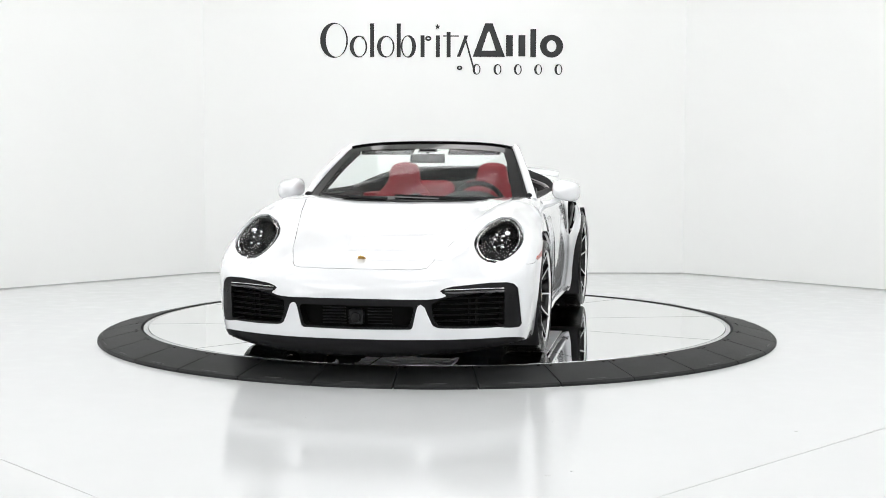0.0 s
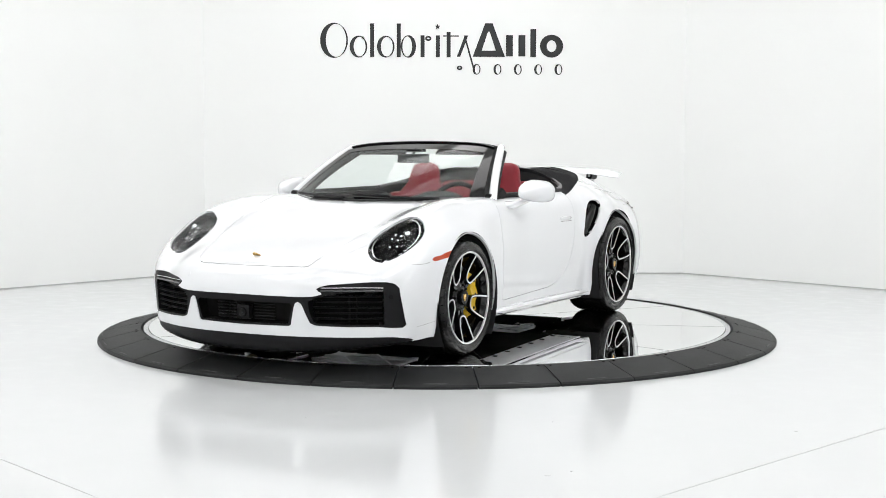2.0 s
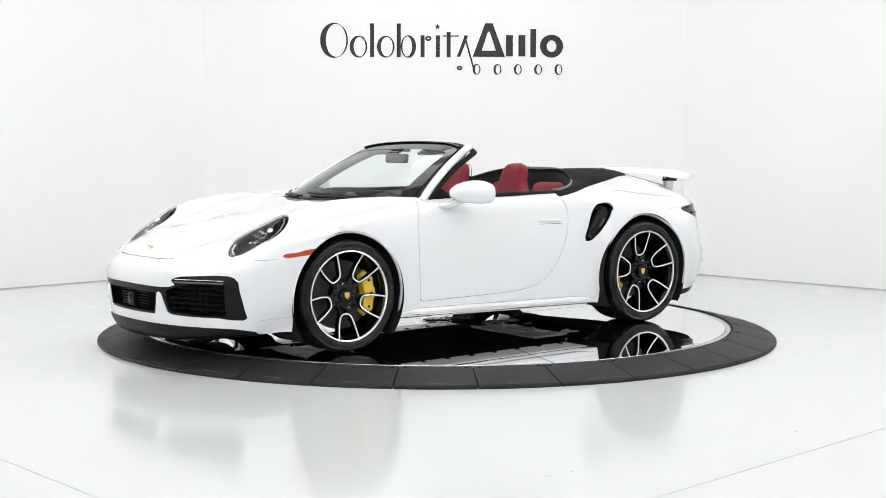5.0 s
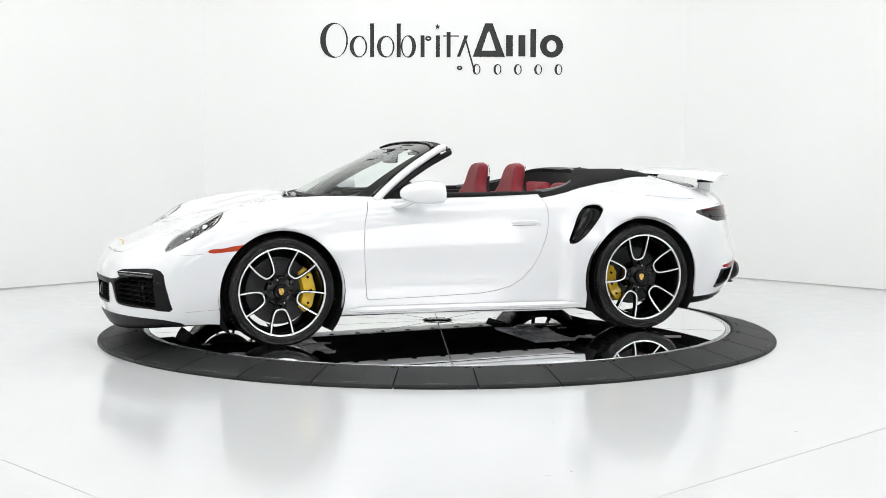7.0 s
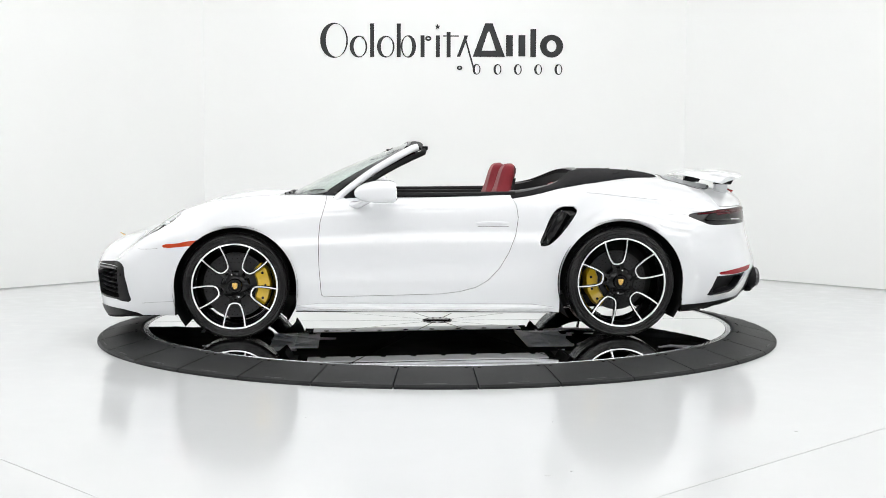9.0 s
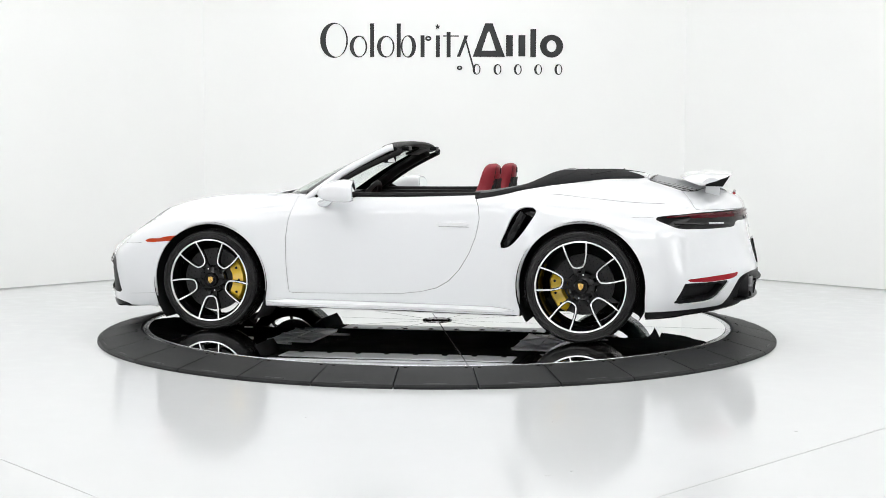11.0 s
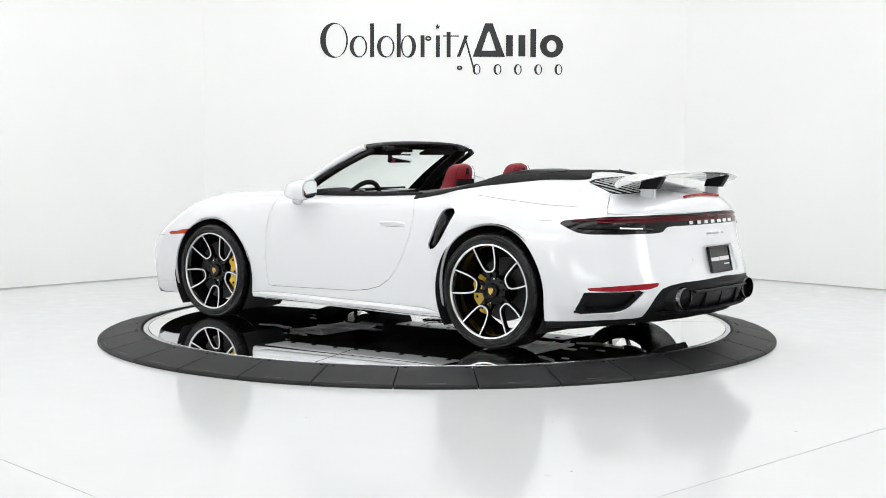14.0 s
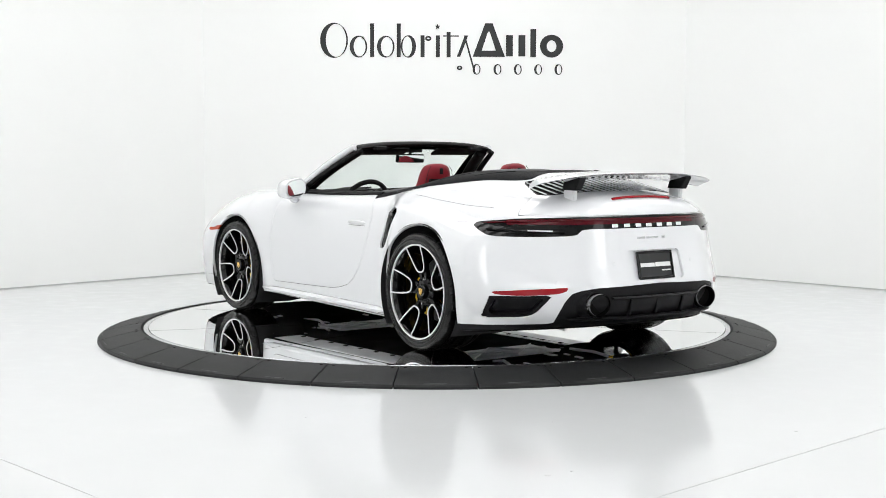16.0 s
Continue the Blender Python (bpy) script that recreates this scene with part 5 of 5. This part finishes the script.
    for lo, hi in (((-.004, -.135, .066), (.004, .135, .08)), ((-.004, -.135, -.08), (.004, .135, -.066)), ((-.004, -.135, -.066), (.004, -.124, .066)), ((-.004, .124, -.066), (.004, .135, .066))):
        box(bm, lo, hi, .002, pose(x - .003, .008, .546, 0, 12, 0))
    part("plate_frame", bm, GLOSS, plate, smooth=False)
    for y0, y1, z0, z1 in ((.116, .008, -.010, .012), (.002, -.116, -.010, .014), (-.045, -.112, -.036, -.028)):
        bm = bmesh.new()
        box(bm, (-.001, y1, z0), (.001, y0, z1), m=pose(x - .0015, .008, .546, 0, 12, 0))
        part("print_bar", bm, WHITEPRINT, plate, "white printed bar", smooth=False)
    for y, z in ((.62, .462), (.30, .56), (-.30, .56), (-.62, .462)):
        bm = bmesh.new()
        x = float(tail_x(abs(y), z))
        flush_disc(bm, x, y, z)
        part("parking_sensor", bm, PAINT, car, "small round parking sensor")


def tail_ray(a, z):
    """The skin's point at an angle round the tail and a height."""
    lo, hi = 0.0, 1.6
    c, s = -math.cos(a), math.sin(a)
    for _ in range(30):
        mid = (lo + hi) / 2
        if body(np.array([-1.3 + mid * c]), np.array([mid * s]), np.array([z]))[0] < 0:
            lo = mid
        else:
            hi = mid
    return -1.3 + lo * c, lo * s


def build_sides(car, doors):
    for s, door in ((1, doors[0]), (-1, doors[1])):
        # pull handle, flush in a shallow dish
        bm = bmesh.new()
        rows = []
        for k, x in enumerate(np.linspace(-.30, -.515, 9)):
            y = side_y(x, .728)
            e = math.sin(math.pi * min(1, max(0.02, k / 8))) ** .4
            rows.append([(x, s * (y + dy * e), .728 + dz * e) for dy, dz in ((-.01, -.017), (.004, -.016), (.009, -.006), (.009, .008), (.003, .015), (-.01, .016))])
        ring_loft(bm, rows)
        part("door_handle", bm, PAINT, door, "white pull handle")
        bm = bmesh.new()
        path = [(x, s * (side_y(x, .708) + .0006), .708) for x in np.linspace(-.31, -.51, 8)]
        tube(bm, path, .0011, 5)
        part("handle_gap", bm, GAP, door)
        # bar inside the air inlet
        bm = bmesh.new()
        path = spline([(-.865, s * .875, .80), (-.83, s * .868, .74), (-.79, s * .858, .67), (-.75, s * .85, .60)], 4)
        tube(bm, path, [.018] * 3 + [.02] * 7 + [.015] * 3, 8, flat=1.6)
        part("inlet_blade", bm, GLOSS, car, "gloss black inlet blade")
        # sill strip
        bm = bmesh.new()
        path = [(x, s * (side_y(x, .215) + .004), .205 - .018 * (.8 - x) / 1.6) for x in np.linspace(.84, -.80, 24)]
        tube(bm, path, [.006, .016] + [.028] * 20 + [.018, .006], 8, flat=.8)
        part("side_sill", bm, PAINT, car, "white side sill")


def side_y(x, z):
    lo, hi = .3, 1.2
    for _ in range(30):
        mid = (lo + hi) / 2
        if body(np.array([x]), np.array([mid]), np.array([z]))[0] < 0:
            lo = mid
        else:
            hi = mid
    return lo


def build_under(car):
    for lo, hi in (((-1.02, -.36, .128), (-.70, .36, .142)), ((.72, -.30, .135), (1.05, .30, .15))):
        bm = bmesh.new()
        box(bm, lo, hi, .008)
        plate = part("underbody_plate", bm, GREYMETAL, car, "grey alloy underbody plate")
        (x0, y0, z0), (x1, y1, z1) = lo, hi
        for k, (p, q) in enumerate((((x0, y0), (x1, 0)), ((x0, 0), (x1, y1)), ((x1, y0), (x0, 0)), ((x1, 0), (x0, y1)), (((x0 + x1) / 2, y0), ((x0 + x1) / 2, y1)))):
            bm = bmesh.new()
            tube(bm, [(p[0], p[1], z0 - .002), (q[0], q[1], z0 - .002)], .006, 6)
            part("stiffener", bm, GREYMETAL, plate)
    # pale strips under both sills, with dark plugs along the inner edge
    for s in (1, -1):
        bm = bmesh.new()
        for a, b in zip(np.linspace(.78, -.78, 9), np.linspace(.78, -.78, 9)[1:]):
            za, zb = float(Z_LOW(a)) - .004, float(Z_LOW(b)) - .004
            lo = [bm.verts.new((x, s * y, z)) for x, y, z in ((a, .60, za), (a, .815, za), (b, .815, zb), (b, .60, zb))]
            hi = [bm.verts.new((v.co.x, v.co.y, v.co.z + .006)) for v in lo]
            bm.faces.new(lo)
            bm.faces.new(hi)
            for k in range(4):
                bm.faces.new((lo[k], lo[(k + 1) % 4], hi[(k + 1) % 4], hi[k]))
        strip = part("sill_strip", bm, GREYMETAL, car, "pale strip under the side sill", smooth=False)
        for x in np.linspace(.68, -.70, 8):
            bm = bmesh.new()
            bmesh.ops.create_cone(bm, cap_ends=True, segments=10, radius1=.020, radius2=.016, depth=.004, matrix=pose(x, s * .635, float(Z_LOW(x)) - .006))
            part("plug", bm, GAP, strip)
    # made-up ribs, fasteners and tray joints under the floor, coloured pale as glints
    rnd = random.Random(4)
    for k in range(22):
        x, y = rnd.choice((-1, 1)) * rnd.uniform(.78, 1.9), rnd.uniform(-.55, .55)
        z = float(Z_LOW(x)) + .002
        bm = bmesh.new()
        if k % 3 == 0:
            tube(bm, [(x - rnd.uniform(.05, .2), y, z - .006), (x, y + rnd.uniform(-.06, .06), z - .012), (x + rnd.uniform(.05, .2), y, z - .006)], .010, 6)
            part("underfloor_glint_pipe", bm, GREYMETAL, car)
        else:
            w, d = rnd.uniform(.01, .05), rnd.uniform(.006, .025)
            box(bm, (x - w, y - d, z - .010), (x + w, y + d, z + .004), .004)
            part("underfloor_glint_rib", bm, GREYMETAL, car)
    for x0, z0 in ((1.225, .30), (-1.225, .31)):
        for s in (1, -1):
            bm = bmesh.new()
            tube(bm, [(x0 + .1, s * .30, z0 - .08), (x0, s * .70, z0 - .06)], .022, 8)
            tube(bm, [(x0 - .22, s * .30, z0 - .10), (x0, s * .70, z0 - .06)], .02, 8)
            part("suspension_arm", bm, GREYMETAL, car, "alloy suspension arm")


# ---- wall emblem in plain shapes ----
def build_sign():
    sign = empty("wall_sign", pose(0, 4.40, 2.30))
    tagged(sign, "black emblem of plain shapes mounted on the white wall", "sign")

    def place(bm, label):
        ob = part("sign_shape", bm, BLACKGLASS, sign, label, smooth=False)
        ob.matrix_basis = pose(0, -4.40, -2.30)

    def at(u, v):
        # layout units of about 5.8 mm, v downwards
        return -1.205 + (u - 567) * .005805, 2.579 - (v - 40) * .00568

    def slab(outline, label, holes=None):
        bm = bmesh.new()
        y = lambda x: 4.36 + .06 * (x + 2.4) / 4.95
        q = [at(*p) for p in outline]
        front = [bm.verts.new((x, y(x) - .004, z)) for x, z in q]
        back = [bm.verts.new((x, y(x) + .002, z)) for x, z in q]
        n = len(q)
        if holes is None:
            bm.faces.new(front)
            for i in range(n):
                bm.faces.new((front[i], front[(i + 1) % n], back[(i + 1) % n], back[i]))
        else:
            h = [at(*p) for p in holes]
            f2 = [bm.verts.new((x, y(x) - .004, z)) for x, z in h]
            b2 = [bm.verts.new((x, y(x) + .002, z)) for x, z in h]
            for i in range(n):
                j = (i + 1) % n
                bm.faces.new((front[i], front[j], f2[j], f2[i]))
                bm.faces.new((front[i], front[j], back[j], back[i]))
                bm.faces.new((f2[i], f2[j], b2[j], b2[i]))
        place(bm, label)

    def ring(x0, y0, x1, y1, left, right, tb, label):
        n = 32
        o, h = [], []
        for k in range(n):
            a = math.tau * k / n
            c, s = math.cos(a), math.sin(a)
            o.append(((x0 + x1) / 2 + (x1 - x0) / 2 * c, (y0 + y1) / 2 + (y1 - y0) / 2 * s))
            xa, xb = x0 + left, x1 - right
            h.append(((xa + xb) / 2 + (xb - xa) / 2 * c, (y0 + y1) / 2 + ((y1 - y0) / 2 - tb) * s))
        slab(o, label, h)

    def bar(x0, y0, x1, y1, label, lean=0):
        slab([(x0, y1), (x1, y1), (x1 + lean, y0), (x0 + lean, y0)], label)
    thin, bold = "slender black shape", "bold black shape"
    ring(567, 41, 616, 104, 10, 3, 2, thin)
    ring(619, 64, 650, 103, 7, 3, 2, thin)
    bar(655, 42, 662, 102, thin)
    ring(667, 64, 698, 103, 7, 3, 2, thin)
    bar(702, 42, 709, 102, thin)
    ring(709, 63, 736, 103, 3, 7, 2, thin)
    bar(744, 63, 751, 102, thin)
    ring(752, 64, 763, 73, 3, 3, 3, thin)
    bar(771, 63, 778, 102, thin)
    bar(790, 57, 797, 102, thin)
    bar(784, 63, 812, 65, thin)
    bar(822, 101, 828, 63, thin, -14)
    bar(820, 121, 823, 63, thin, 16)
    ring(808, 117, 818, 125, 3, 3, 3, thin)
    star = [(774 + (5.5 if k % 2 == 0 else 2.2) * math.sin(math.tau * k / 10), 47.5 - (5.5 if k % 2 == 0 else 2.2) * math.cos(math.tau * k / 10)) for k in range(10)]
    slab(star, "small black star")
    slab([(836, 101), (858, 41), (871, 41), (893, 101)], bold, [(852, 90), (863, 56), (866, 56), (877, 90)])
    bar(895, 62, 907, 100, bold)
    bar(917, 62, 929, 100, bold)
    bar(938, 51, 948, 101, bold)
    ring(955, 61, 996, 102, 12, 12, 10, bold)
    for x in (843, 880, 916, 952, 988):
        ring(x - 7, 114, x + 7, 133, 4, 2, 1.5, thin)


LAMPBLACK = surface("dark_lamp_housing", (.004, .004, .0045), .25, vary=.2, scale=25, spec=.05)
CHROMEDARK = surface("black_chrome", (.12, .12, .125), .12, metal=1.0, vary=.1, scale=15)
build_mirrors(car)
build_wing(car)
build_louvres(lids[0])
build_nose(car, surround[0])
build_headlamps(car, lens)
build_tail(car)
build_sides(car, doors)
build_under(car)
build_sign()


def motions():
    """The plate turns at a steady rate and carries the car."""
    plate_rows, car_rows = [], []
    for k in range(33):
        t = .5 * k
        turn = 259.14 - 8.379 * t
        c, s = math.cos(radians(turn)), math.sin(radians(turn))
        plate_rows.append((t, pose(0, 0, 0, 0, 0, turn)))
        car_rows.append((t, pose(.1085 * c + .0016 * s, .1085 * s - .0016 * c, PLATE_Z, 0, 0, turn)))
    walk(turntable, plate_rows)
    walk(car, car_rows)


motions()
